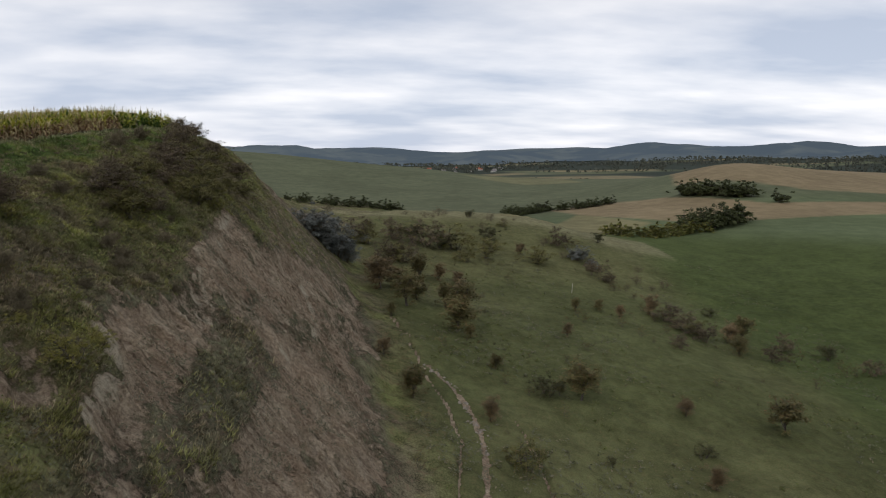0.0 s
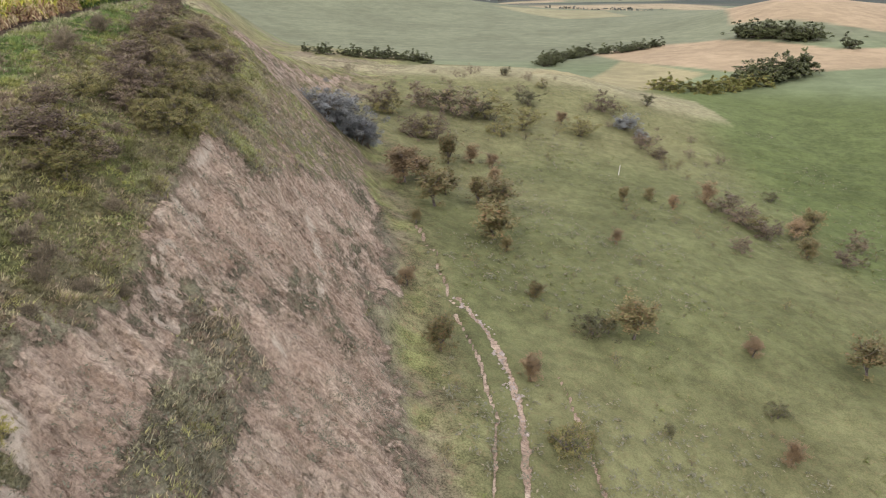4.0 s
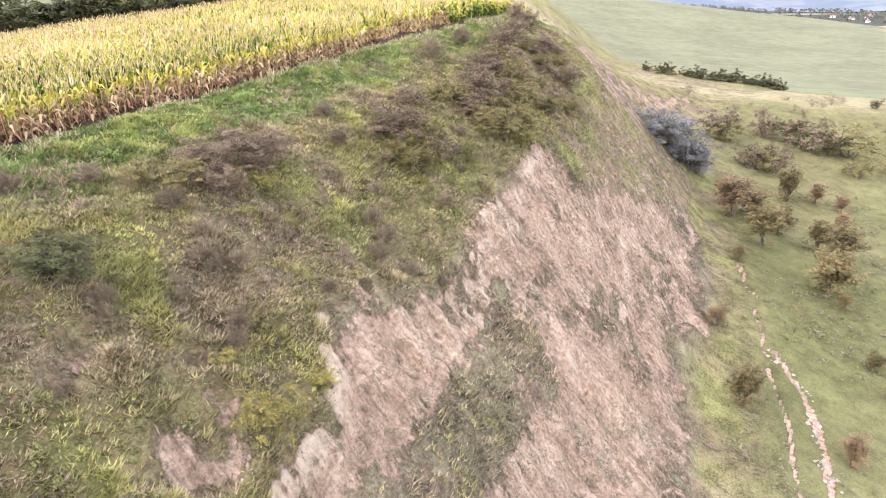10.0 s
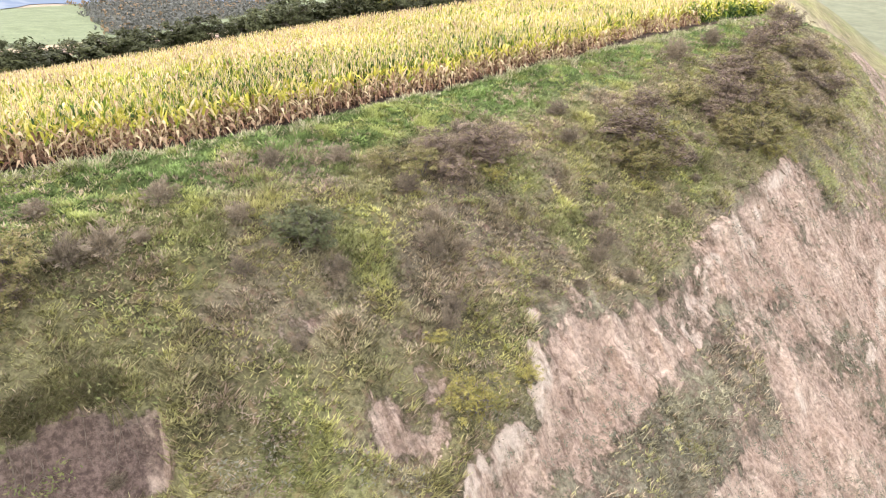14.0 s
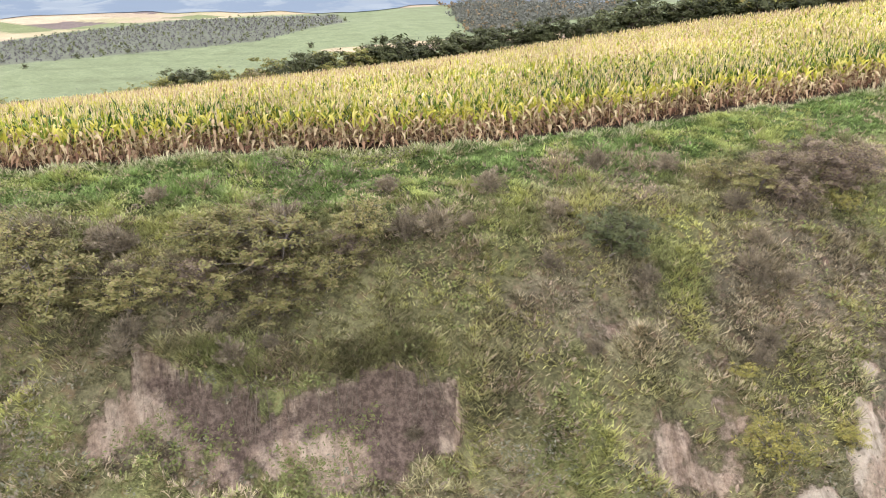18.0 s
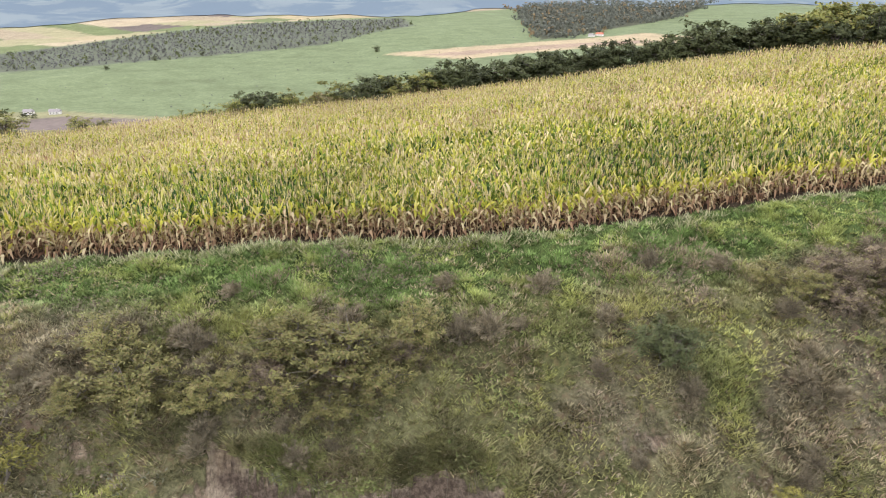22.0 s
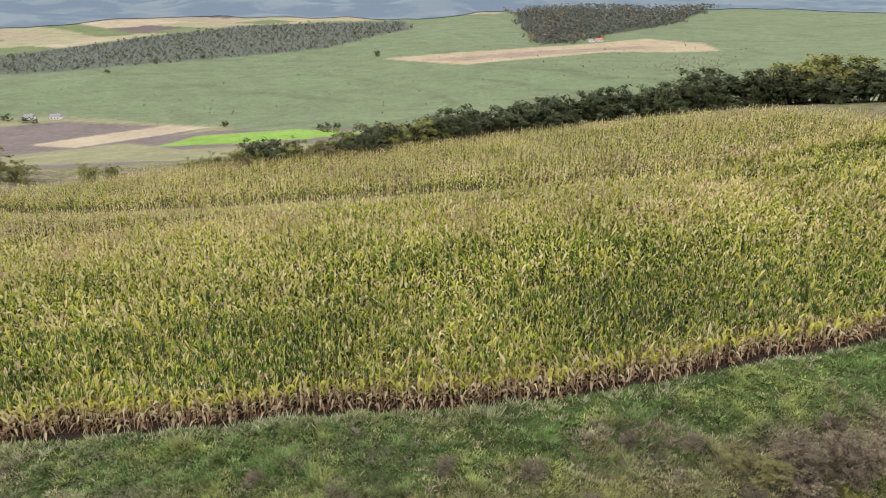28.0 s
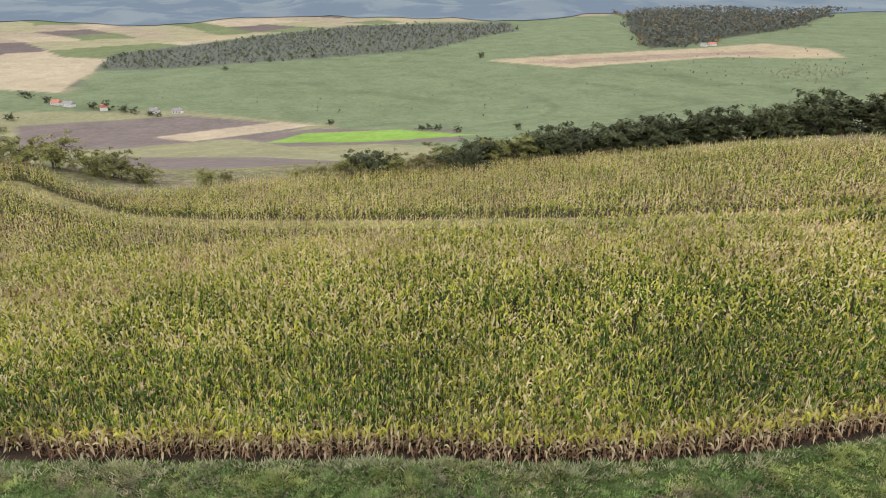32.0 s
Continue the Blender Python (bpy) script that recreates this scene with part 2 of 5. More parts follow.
def grass_material():
    n = Nodes("grass_blade", 0.75, 0.08)
    island = n.add("ShaderNodeNewGeometry").outputs["Random Per Island"]
    c = n.attr("cover", "Color")
    c = n.scale_colour(c, n.remap(island, 0, 1, 1.2, 2.15))
    n.done(c)
    thin = n.add("ShaderNodeBsdfTranslucent")
    n.link(c, thin.inputs["Color"])
    mixer = n.add("ShaderNodeMixShader")
    mixer.inputs[0].default_value = 0.22
    n.link(n.bsdf.outputs[0], mixer.inputs[1])
    n.link(thin.outputs[0], mixer.inputs[2])
    n.link(mixer.outputs[0], n.t.nodes["Material Output"].inputs["Surface"])
    return n.m


def plain_material(name, a, b, scale=3.0, rough=0.8):
    n = Nodes(name, rough, 0.3)
    return n.done(n.mix(n.remap(n.noise(scale, 4), 0.35, 0.65), a, b))


GROUND = ground_material()
CORN = corn_material()
GRASS = grass_material()
BARK = bark_material("bark", (0.09, 0.075, 0.06), (0.17, 0.145, 0.12))
TWIG = bark_material("twig", (0.12, 0.095, 0.066), (0.19, 0.155, 0.11))


# ---------------------------------------------------------------- mesh helpers
def quick_mesh(name, verts, faces, material, floats=None, colours=None, smooth_shade=False):
    """A mesh from arrays of places and of faces with equal corner counts."""
    verts, faces = np.asarray(verts, np.float32), np.asarray(faces, np.int32)
    me = bpy.data.meshes.new(name)
    k = faces.shape[1]
    me.vertices.add(len(verts))
    me.vertices.foreach_set("co", verts.ravel())
    me.loops.add(faces.size)
    me.loops.foreach_set("vertex_index", faces.ravel())
    me.polygons.add(len(faces))
    me.polygons.foreach_set("loop_start", np.arange(0, faces.size, k, dtype=np.int32))
    me.polygons.foreach_set("use_smooth", np.full(len(faces), smooth_shade))
    for key, v in (floats or {}).items():
        at = me.attributes.new(key, "FLOAT", "POINT")
        at.data.foreach_set("value", np.asarray(v, np.float32))
    for key, v in (colours or {}).items():
        at = me.attributes.new(key, "FLOAT_COLOR", "POINT")
        v = np.asarray(v, np.float32)
        at.data.foreach_set("color", np.concatenate([v, np.ones((len(v), 1), np.float32)], 1).ravel())
    me.update(calc_edges=True)
    me.materials.append(material)
    return me


def child(name, mesh, parent, label=""):
    ob = new(name, mesh)
    ob.parent = parent
    return tagged(ob, label) if label else ob


def empty(name, label="", category="", group="", kind=""):
    return tagged(new(name), label, category, group, kind)


def tubes(paths, sides=4):
    """Tapered tubes along paths of (place, radius)."""
    V, F = [], []
    for path in paths:
        pts = [Vector(p) for p, _ in path]
        base = len(V)
        for i, (p, r) in enumerate(path):
            d = (pts[min(i + 1, len(pts) - 1)] - pts[max(i - 1, 0)]).normalized()
            a = d.cross(Vector((0.31, 0.95, 0.1))).normalized()
            b = d.cross(a)
            for k in range(sides):
                ang = 2 * math.pi * k / sides
                V.append(pts[i] + r * (math.cos(ang) * a + math.sin(ang) * b))
        for i in range(len(path) - 1):
            for k in range(sides):
                k2 = (k + 1) % sides
                F.append((base + i * sides + k, base + i * sides + k2, base + (i + 1) * sides + k2, base + (i + 1) * sides + k))
    return V, F
# ---------------------------------------------------------------- lie of the land
def smooth(a, b, v):
    t = np.clip((v - a) / (b - a), 0, 1)
    return t * t * (3 - 2 * t)


def hash2(i, j, k=0):
    h = np.sin(i * 127.1 + j * 311.7 + k * 74.7) * 43758.5453
    return h - np.floor(h)


def vnoise(x, y, k=0):
    """Value noise, -1 to 1."""
    i, j = np.floor(x), np.floor(y)
    u, v = x - i, y - j
    u, v = u * u * (3 - 2 * u), v * v * (3 - 2 * v)
    a, b = hash2(i, j, k), hash2(i + 1, j, k)
    c, d = hash2(i, j + 1, k), hash2(i + 1, j + 1, k)
    return 2 * ((a * (1 - u) + b * u) * (1 - v) + (c * (1 - u) + d * u) * v) - 1


def fbm(x, y, octaves=4, k=0):
    total, amp = 0, 1.0
    for o in range(octaves):
        total = total + amp * vnoise(x * 2 ** o + 17.3 * o, y * 2 ** o - 9.1 * o, k + o)
        amp *= 0.5
    return total / 1.9


def spline1(xs, ys, v):
    """Smooth curve through a few knots (Catmull-Rom on uneven knots)."""
    xs, ys = np.asarray(xs, float), np.asarray(ys, float)
    m = np.gradient(ys, xs)
    v = np.clip(v, xs[0], xs[-1])
    i = np.clip(np.searchsorted(xs, v) - 1, 0, len(xs) - 2)
    h = xs[i + 1] - xs[i]
    t = (v - xs[i]) / h
    return ((1 + 2 * t) * (1 - t) ** 2 * ys[i] + t * (1 - t) ** 2 * h * m[i]
            + t * t * (3 - 2 * t) * ys[i + 1] + t * t * (t - 1) * h * m[i + 1])


def grid2(xs, ys, table, x, y):
    """Smooth surface over a coarse table of heights."""
    xs, ys = np.asarray(xs, float), np.asarray(ys, float)
    T = np.asarray(table, float)
    x, y = np.clip(x, xs[0], xs[-1] - 1e-6), np.clip(y, ys[0], ys[-1] - 1e-6)
    i = np.clip(np.searchsorted(xs, x, side="right") - 1, 0, len(xs) - 2)
    j = np.clip(np.searchsorted(ys, y, side="right") - 1, 0, len(ys) - 2)
    Tx, Ty = np.gradient(T, ys, axis=0), np.gradient(T, xs, axis=1)
    hx, hy = xs[i + 1] - xs[i], ys[j + 1] - ys[j]
    u, v = (x - xs[i]) / hx, (y - ys[j]) / hy
    a0, a1 = (1 + 2 * u) * (1 - u) ** 2, u * u * (3 - 2 * u)
    b0, b1 = u * (1 - u) ** 2 * hx, u * u * (u - 1) * hx
    r0 = a0 * T[j, i] + a1 * T[j, i + 1] + b0 * Ty[j, i] + b1 * Ty[j, i + 1]
    r1 = a0 * T[j + 1, i] + a1 * T[j + 1, i + 1] + b0 * Ty[j + 1, i] + b1 * Ty[j + 1, i + 1]
    d0 = (1 - u) * Tx[j, i] + u * Tx[j, i + 1]
    d1 = (1 - u) * Tx[j + 1, i] + u * Tx[j + 1, i + 1]
    return ((1 + 2 * v) * (1 - v) ** 2 * r0 + v * v * (3 - 2 * v) * r1
            + v * (1 - v) ** 2 * hy * d0 + v * v * (v - 1) * hy * d1)


# the hillside, station by station from south to north: y, field edge x z, mid slope x z, brow x z, toe x z
SLOPE = np.array([
    (-60, -38, 32.6, -32, 31.6, -25, 27.5, -6, 7.0),
    (0, -30.8, 33.5, -25, 32.1, -20.5, 29.0, -3, 9.5),
    (15, -29.0, 33.8, -22.5, 32.0, -14.5, 26.5, 0, 11.0),
    (28, -28.6, 34.6, -20.5, 32.0, -13.0, 26.8, 0, 12.5),
    (42, -27.7, 35.9, -19.0, 33.0, -13.7, 29.3, -1, 13.8),
    (62, -27.0, 37.5, -20.5, 35.3, -15.5, 31.0, -2.4, 15.0),
    (80, -28.0, 37.6, -23.0, 36.3, -20.0, 34.0, -5, 16.5),
    (98, -29.0, 35.0, -26.0, 34.0, -22.5, 31.5, -7.6, 18.0),
    (125, -31.0, 29.5, -27.5, 28.8, -24.0, 27.2, -12, 19.0),
    (150, -32.0, 24.5, -26.0, 23.4, -18.0, 22.3, -10, 20.0),
    (180, -34.0, 22.0, -26.0, 21.0, -18.0, 20.0, -8, 19.0)])

VX = (-20, 5, 20, 35, 50, 80, 130, 200)
VY = (-60, 0, 45, 65, 100, 130, 162, 200, 260)
VALLEY = (
    (7, 6, 3, 0, -4, -6, 0, 6),
    (11, 9, 6, 3.5, 0, -4, 2, 8),
    (15, 12.3, 8.3, 6, 3, -2, 3, 10),
    (16, 13.5, 11, 8.2, 5, 0, 4, 11),
    (18, 14, 11.5, 9, 6, 2, 6, 12),
    (20, 16.5, 14.5, 12, 8, 5, 8, 13),
    (21, 20.3, 19.6, 18.2, 14, 8, 10, 14),
    (18, 17, 16, 15, 12, 9, 11.5, 14.5),
    (14, 12, 10.5, 10, 9.5, 9.5, 12.7, 15))

FB = (-90, -50, -30, -10, 0, 12, 25, 47, 75, 105, 140, 200, 270)
FD = (150, 300, 500, 720, 1300, 1800, 2600, 4900)
FAR = (
    (0, 15, 15, 10, 0, 0, 20, 50),
    (0, 16, 24, 18, 0, -5, 20, 50),
    (5, 14, 24, 16, -20, -20, 5, 45),
    (14, 8, 9, 9, -20, -25, -12, 50),
    (20, 8, 10, 20, -15, -30, -18, 55),
    (23, 10, 18, 35, 5, -20, -5, 55),
    (33, 20, 26, 40, 20, 0, 10, 50),
    (33, 15, -20, -35, -40, -30, 5, 60),
    (22, -10, -48, -66, -60, -30, 8, 70),
    (21, -12, -52, -78, -75, -60, -30, 75),
    (28, -10, -55, -78, -75, -60, -30, 75),
    (0, -10, -20, -20, 0, 0, 20, 50),
    (0, 15, 15, 10, 0, 0, 20, 50))


def line(y, column):
    return spline1(SLOPE[:, 0], SLOPE[:, column], y)


def corn_ground(x, y, edge, ze):
    d = edge - x
    z = 33.7 + 0.103 * (x + 30) + 0.068 * y + 2.3 * smooth(35, 100, y) + 11 * (1 - smooth(-85, -32, y)) * smooth(30, 105, d)
    w = smooth(0, 40, d)
    return (ze - 0.08 * d) * (1 - w) + z * w


def slope_fraction(x, y):
    """0 at the brow of the hillside, 1 at its toe."""
    xb, xt = line(y, 5), line(y, 7)
    return (x - xb) / (xt - xb)


def near_height(x, y, lines, toe):
    xe, ze, xm, zm, xb, zb, xt, zt = lines
    valley = grid2(VX, VY, VALLEY, x, y)
    a = ze + (zm - ze) * np.clip((x - xe) / (xm - xe), 0, 1)
    b = zm + (zb - zm) * np.clip((x - xm) / (xb - xm), 0, 1)
    s = np.clip((x - xb) / (xt - xb), 0, 1)
    c = zb + (zt - zb) * (s * 0.93 + 0.07 * smooth(0, 1, s))
    foot = np.where(x > xt, valley + toe * (1 - smooth(0, 12, x - xt)), c)
    return np.where(x < xe, corn_ground(x, y, xe, ze), np.where(x < xm, a, np.where(x < xb, b, foot)))


def near_soft(x, y):
    z = 0
    lines = [line(y, c) for c in range(1, 9)]
    toe = lines[7] - grid2(VX, VY, VALLEY, lines[6], y)
    for dx, w in ((-1.4, 0.2), (-0.6, 0.2), (0, 0.2), (0.6, 0.2), (1.4, 0.2)):
        z = z + w * near_height(x + dx, y, lines, toe)
    return z


def land(x, y):
    """Height of the land without its small relief."""
    x, y = np.asarray(x, float), np.asarray(y, float)
    r = np.hypot(x, y)
    b = np.degrees(np.arctan2(-x, y))
    b = np.where(b < -90, b + 360, b)
    far = grid2(FD, FB, FAR, np.maximum(r, 150), b)
    far = far + smooth(300, 1200, r) * (7 * fbm(x / 420, y / 420, 3, 5)) + smooth(2400, 4300, r) * 75 * fbm(x / 800 + 3, y / 800, 3, 9)
    far = far + 8 * np.exp(-((b + 27) / 5) ** 2 - ((r - 440) / 90) ** 2) - 6 * np.exp(-((b + 41) / 6) ** 2 - ((r - 440) / 130) ** 2)
    west = smooth(25, 45, b) * (1 - smooth(150, 200, b))
    r0, r1 = 190 - 58 * west, 300 - 80 * west
    w = smooth(0, 1, (r - r0) / (r1 - r0))
    return near_soft(x, y) * (1 - w) + far * w


# ---------------------------------------------------------------- what covers the ground
def inside(x, y, poly):
    """Signed distance to a closed outline, positive inside."""
    px, py = np.array(poly, float).T
    best = np.full(np.shape(x), 1e9)
    odd = np.zeros(np.shape(x), bool)
    for i in range(len(px)):
        ax, ay, bx, by = px[i - 1], py[i - 1], px[i], py[i]
        t = np.clip(((x - ax) * (bx - ax) + (y - ay) * (by - ay)) / ((bx - ax) ** 2 + (by - ay) ** 2), 0, 1)
        best = np.minimum(best, np.hypot(x - ax - t * (bx - ax), y - ay - t * (by - ay)))
        cross = ((ay > y) != (by > y)) & (x < (bx - ax) * (y - ay) / (by - ay + 1e-9) + ax)
        odd ^= cross
    return np.where(odd, best, -best)


def along(x, y, pts):
    """Distance to an open line."""
    best = np.full(np.shape(x), 1e9)
    for (ax, ay), (bx, by) in zip(pts, pts[1:]):
        t = np.clip(((x - ax) * (bx - ax) + (y - ay) * (by - ay)) / ((bx - ax) ** 2 + (by - ay) ** 2), 0, 1)
        best = np.minimum(best, np.hypot(x - ax - t * (bx - ax), y - ay - t * (by - ay)))
    return best


SCAR = [(-15.6, 21.1), (-15.3, 24.6), (-14.0, 26.0), (-13.3, 29.5), (-13.9, 33.5), (-14.3, 40.1), (-13.8, 48.3), (-11.5, 49.9),
        (-9.5, 59.9), (-7.1, 73.9), (-4.3, 71.2), (-2.2, 57.7), (-2.4, 46.8), (-1.4, 37.8), (-0.6, 30.0), (-1.0, 5), (-9, 2),
        (-12.8, 14.3), (-12.8, 16.9), (-13.3, 19.2)]
SWARD = [(-11.5, 28.1), (-11.3, 31.3), (-8.8, 31.5), (-7.5, 30.5), (-8.2, 25.8), (-8.0, 22.2), (-9.5, 12), (-11.6, 14), (-11.3, 18.6), (-11.4, 23.1)]
RIM = [(-20.9, 74.5), (-23.5, 100), (-22.3, 118), (-16, 143), (-12.5, 144), (-13.6, 134), (-15, 110), (-16, 95), (-14, 80), (-17, 74)]
PATCHES = [
    [(-18.8, 11.1), (-19.3, 13.1), (-18.8, 14.9), (-17.8, 14.0), (-18.3, 12.1)],
    [(-21.5, -2.1), (-20.9, -0.3), (-20.2, 0.9), (-19.7, 3.5), (-19.8, 5.0), (-18.8, 6.8), (-18.4, 6.6), (-16.2, 6.4), (-17.1, 2.8), (-17.8, 0.0), (-19.1, -2.6), (-19.6, -5.4), (-20.4, -3.6), (-21.0, -2.2)],
    [(-23.4, -7.5), (-22.6, -5.3), (-21.9, -5.6), (-21.4, -6.8), (-21.9, -7.5)],
    [(-17.3, 14.3), (-16.9, 16.4), (-16.0, 16.2), (-16.6, 14.8)],
    [(-16.6, 12.8), (-16.1, 14.4), (-14.8, 15.1), (-14.0, 14.6), (-15.1, 11.0)],
    [(-15.9, 15.4), (-14.6, 16.2), (-13.7, 14.6), (-14.5, 11.8), (-15.5, 11.8)]]
TRACKS = [
    ([(3.0, 55.2), (4.3, 52.7), (5.2, 51.4), (5.8, 47.7), (6.3, 43.5), (6.6, 40.7), (6.6, 37.7), (5.9, 33.7), (5.6, 27)], 0.26),
    ([(2.9, 52.4), (3.8, 46.7), (4.2, 43.0), (4.9, 39.1), (4.4, 36.4), (3.9, 33.0), (3.6, 28)], 0.13),
    ([(-1.1, 71.3), (1.0, 63.6), (1.8, 58.3), (2.2, 54.5), (3.2, 53.4)], 0.14),
    ([(10.1, 46.2), (10.7, 42.0), (11.1, 38.7), (11.0, 34)], 0.13)]


WEDGE = [(-13.6, 47.2), (-14.2, 41.3), (-14.3, 38.6), (-13.7, 34.0), (-13.1, 34.7), (-13.0, 37.6), (-12.9, 41.3)]
FRESH = [([(-15.2, 24.4), (-14.6, 24.7), (-13.7, 25.6), (-12.6, 26.6), (-12.2, 29.0), (-12.9, 31.6)], 0.2), ([(-15.5, 21.1), (-14.5, 20.2), (-13.6, 19.9), (-13.1, 18.4), (-12.9, 17.0), (-12.6, 14.3)], 0.3),
         ([(-8.7, 50.8), (-7.5, 47.3), (-6.9, 42.1)], 0.24), ([(-7.9, 32.7), (-7.0, 32.2), (-6.5, 30.6), (-5.5, 28.9)], 0.36), ([(-12.9, 33.5), (-12.0, 30.5), (-11.8, 29.0)], 0.22)]


def pale_mask(x, y):
    """Freshly broken pale loess."""
    u, v = warp(x, y)
    m = smooth(-0.6, 0.6, inside(u, v, WEDGE))
    for pts, half in FRESH:
        m = np.maximum(m, 1 - smooth(half * 0.2, half * 2.4, along(u * 0.6 + x * 0.4, v * 0.6 + y * 0.4, pts) * (1 + 0.6 * fbm(x * 1.4, y * 1.4, 2, 112))))
    return m * (0.15 + 0.8 * smooth(-0.3, 0.3, fbm(x * 0.9, y * 1.8, 3, 111)))


LIP = [(-21.5, -2.1), (-21.0, -1.1), (-20.9, -0.3), (-20.5, 0.8), (-20.1, 0.9), (-20.2, 2.1), (-19.7, 3.5), (-19.4, 4.1), (-19.8, 5.0), (-19.3, 5.6), (-18.8, 6.8)]


def humus_mask(x, y):
    """Dark topsoil laid open below the turf."""
    u, v = warp(x, y)
    m = smooth(-0.3, 0.2, inside(u, v, PATCHES[1])) * (0.25 + 0.75 * (1 - smooth(-0.3, 2.6, along(u, v, LIP) + 2.0 * fbm(x * 0.6, y * 0.6, 4, 25)))) * (0.45 + 0.55 * smooth(-2.6, -1.2, y))
    for k in (0, 2, 3, 4, 5):
        m = np.maximum(m, 0.35 * smooth(-0.3, 0.3, inside(u, v, PATCHES[k])))
    return m


def warp(x, y):
    """Ragged outlines: places shifted by a small noise."""
    return x + 0.9 * fbm(x * 0.45, y * 0.45, 4, 101), y + 0.9 * fbm(x * 0.45 + 40, y * 0.45, 4, 103)


def bare_mask(x, y):
    """How far the turf is gone: 0 grass, 1 open soil."""
    u, v = warp(x, y)
    s = slope_fraction(x, y)
    east = smooth(0.55, 0.9, s)
    m = smooth(-1.2 - 1.6 * east, 1.0 + 2.2 * east, inside(u, v, SCAR) + (0.5 + 1.6 * east) * fbm(x * 0.3, y * 0.3, 4, 23)) * (0.52 + 0.38 * smooth(-0.3, 0.35, fbm(x * 0.4, y * 0.2, 3, 21)))
    m = m * (1 - 0.5 * smooth(-0.9, 1.0, inside(u, v, SWARD)))
    m = np.maximum(m, 1.1 * pale_mask(x, y))
    m = np.maximum(m, 0.56 * smooth(-1.5, 2.0, inside(u, v, RIM)))
    worn = smooth(44, 52, y) * (1 - smooth(120, 150, y)) * smooth(-0.05, 0.2, s) * (1 - smooth(0.85, 1.0, s))
    m = np.maximum(m, 0.46 * worn)
    for p in PATCHES:
        m = np.maximum(m, 0.7 * smooth(-0.8, 0.6, inside(u, v, p)) * (0.55 + 0.45 * smooth(-0.25, 0.3, fbm(x * 0.7, y * 0.7, 3, 27))))
    m = np.maximum(m, 1.1 * smooth(-0.1, 0.1, inside(u, v, PATCHES[1])) * (1 - smooth(0.0, 3.4, along(u, v, LIP) + 2.2 * fbm(x * 0.7, y * 0.7, 4, 26))))
    for pts, half in TRACKS:
        m = np.maximum(m, 0.85 * (1 - smooth(half * 0.4, half * 1.5, along(x + 0.3 * vnoise(y * 0.5, x * 0, 5), y, pts) * (1 + 0.45 * vnoise(x * 0.7, y * 0.7, 9) + 0.5 * fbm(x * 2.1, y * 2.1, 2, 10)))))
    return m


def relief(x, y):
    """Small relief: tussocks, gullies on the scarp, sheep tracks."""
    r = np.hypot(x, y)
    u, v = warp(x, y)
    scar = smooth(-0.6, 0.8, inside(u, v, SCAR)) * (1 - 0.6 * smooth(-0.8, 0.8, inside(u, v, SWARD)))
    slip = smooth(-0.4, 0.6, inside(x, y, RIM))
    gully = fbm(x * 0.18 + 0.35 * y, y * 0.75 - 0.12 * x, 4, 31)
    fall = fbm(x * 0.3 + 5, y * 1.5 - 0.25 * x, 4, 33)
    ribs = fbm(x * 0.1 + 3, y * 0.33 - 0.1 * x, 3, 35)
    z = scar * (0.9 * ribs + 0.55 * gully + 0.42 * fall - 0.55 * smooth(0, 1.2, inside(u, v, SCAR)) + 0.4 * fbm(x * 1.1, y * 1.3, 4, 37))
    z = z + 0.35 * fbm(x * 0.5, y * 0.8, 4, 39) * smooth(44, 52, y) * (1 - smooth(130, 150, y)) * smooth(-0.1, 0.1, slope_fraction(x, y)) * (1 - smooth(0.9, 1.0, slope_fraction(x, y)))
    z = z + slip * (0.8 * gully)
    for p in PATCHES:
        z = z - 0.45 * smooth(-0.15, 0.25, inside(u, v, p))
    z = z - 0.75 * smooth(0.0, 0.16, inside(u, v, PATCHES[1])) * (1 - smooth(0.9, 3.2, along(u, v, LIP)))
    z = z + scar * 0.22 * fbm(x * 0.55 + 2, y * 3.1 - 0.3 * x, 2, 34)
    hill = smooth(-3, 1, x - line(y, 1)) * (1 - smooth(200, 260, r))
    z = z + hill * (0.3 * fbm(x * 1.0, y * 1.0, 3, 41) + 0.22 * fbm(x * 0.23, y * 0.23, 2, 43))
    z = z + smooth(4, 14, x - line(y, 7)) * (1 - smooth(180, 260, r)) * 0.45 * fbm(x * 0.09, y * 0.12, 3, 47)
    for pts, half in TRACKS:
        z = z - 0.18 * (1 - smooth(half * 0.5, half * 2.2, along(x, y, pts)))
    return z


def height(x, y):
    return land(x, y) + relief(np.asarray(x, float), np.asarray(y, float))


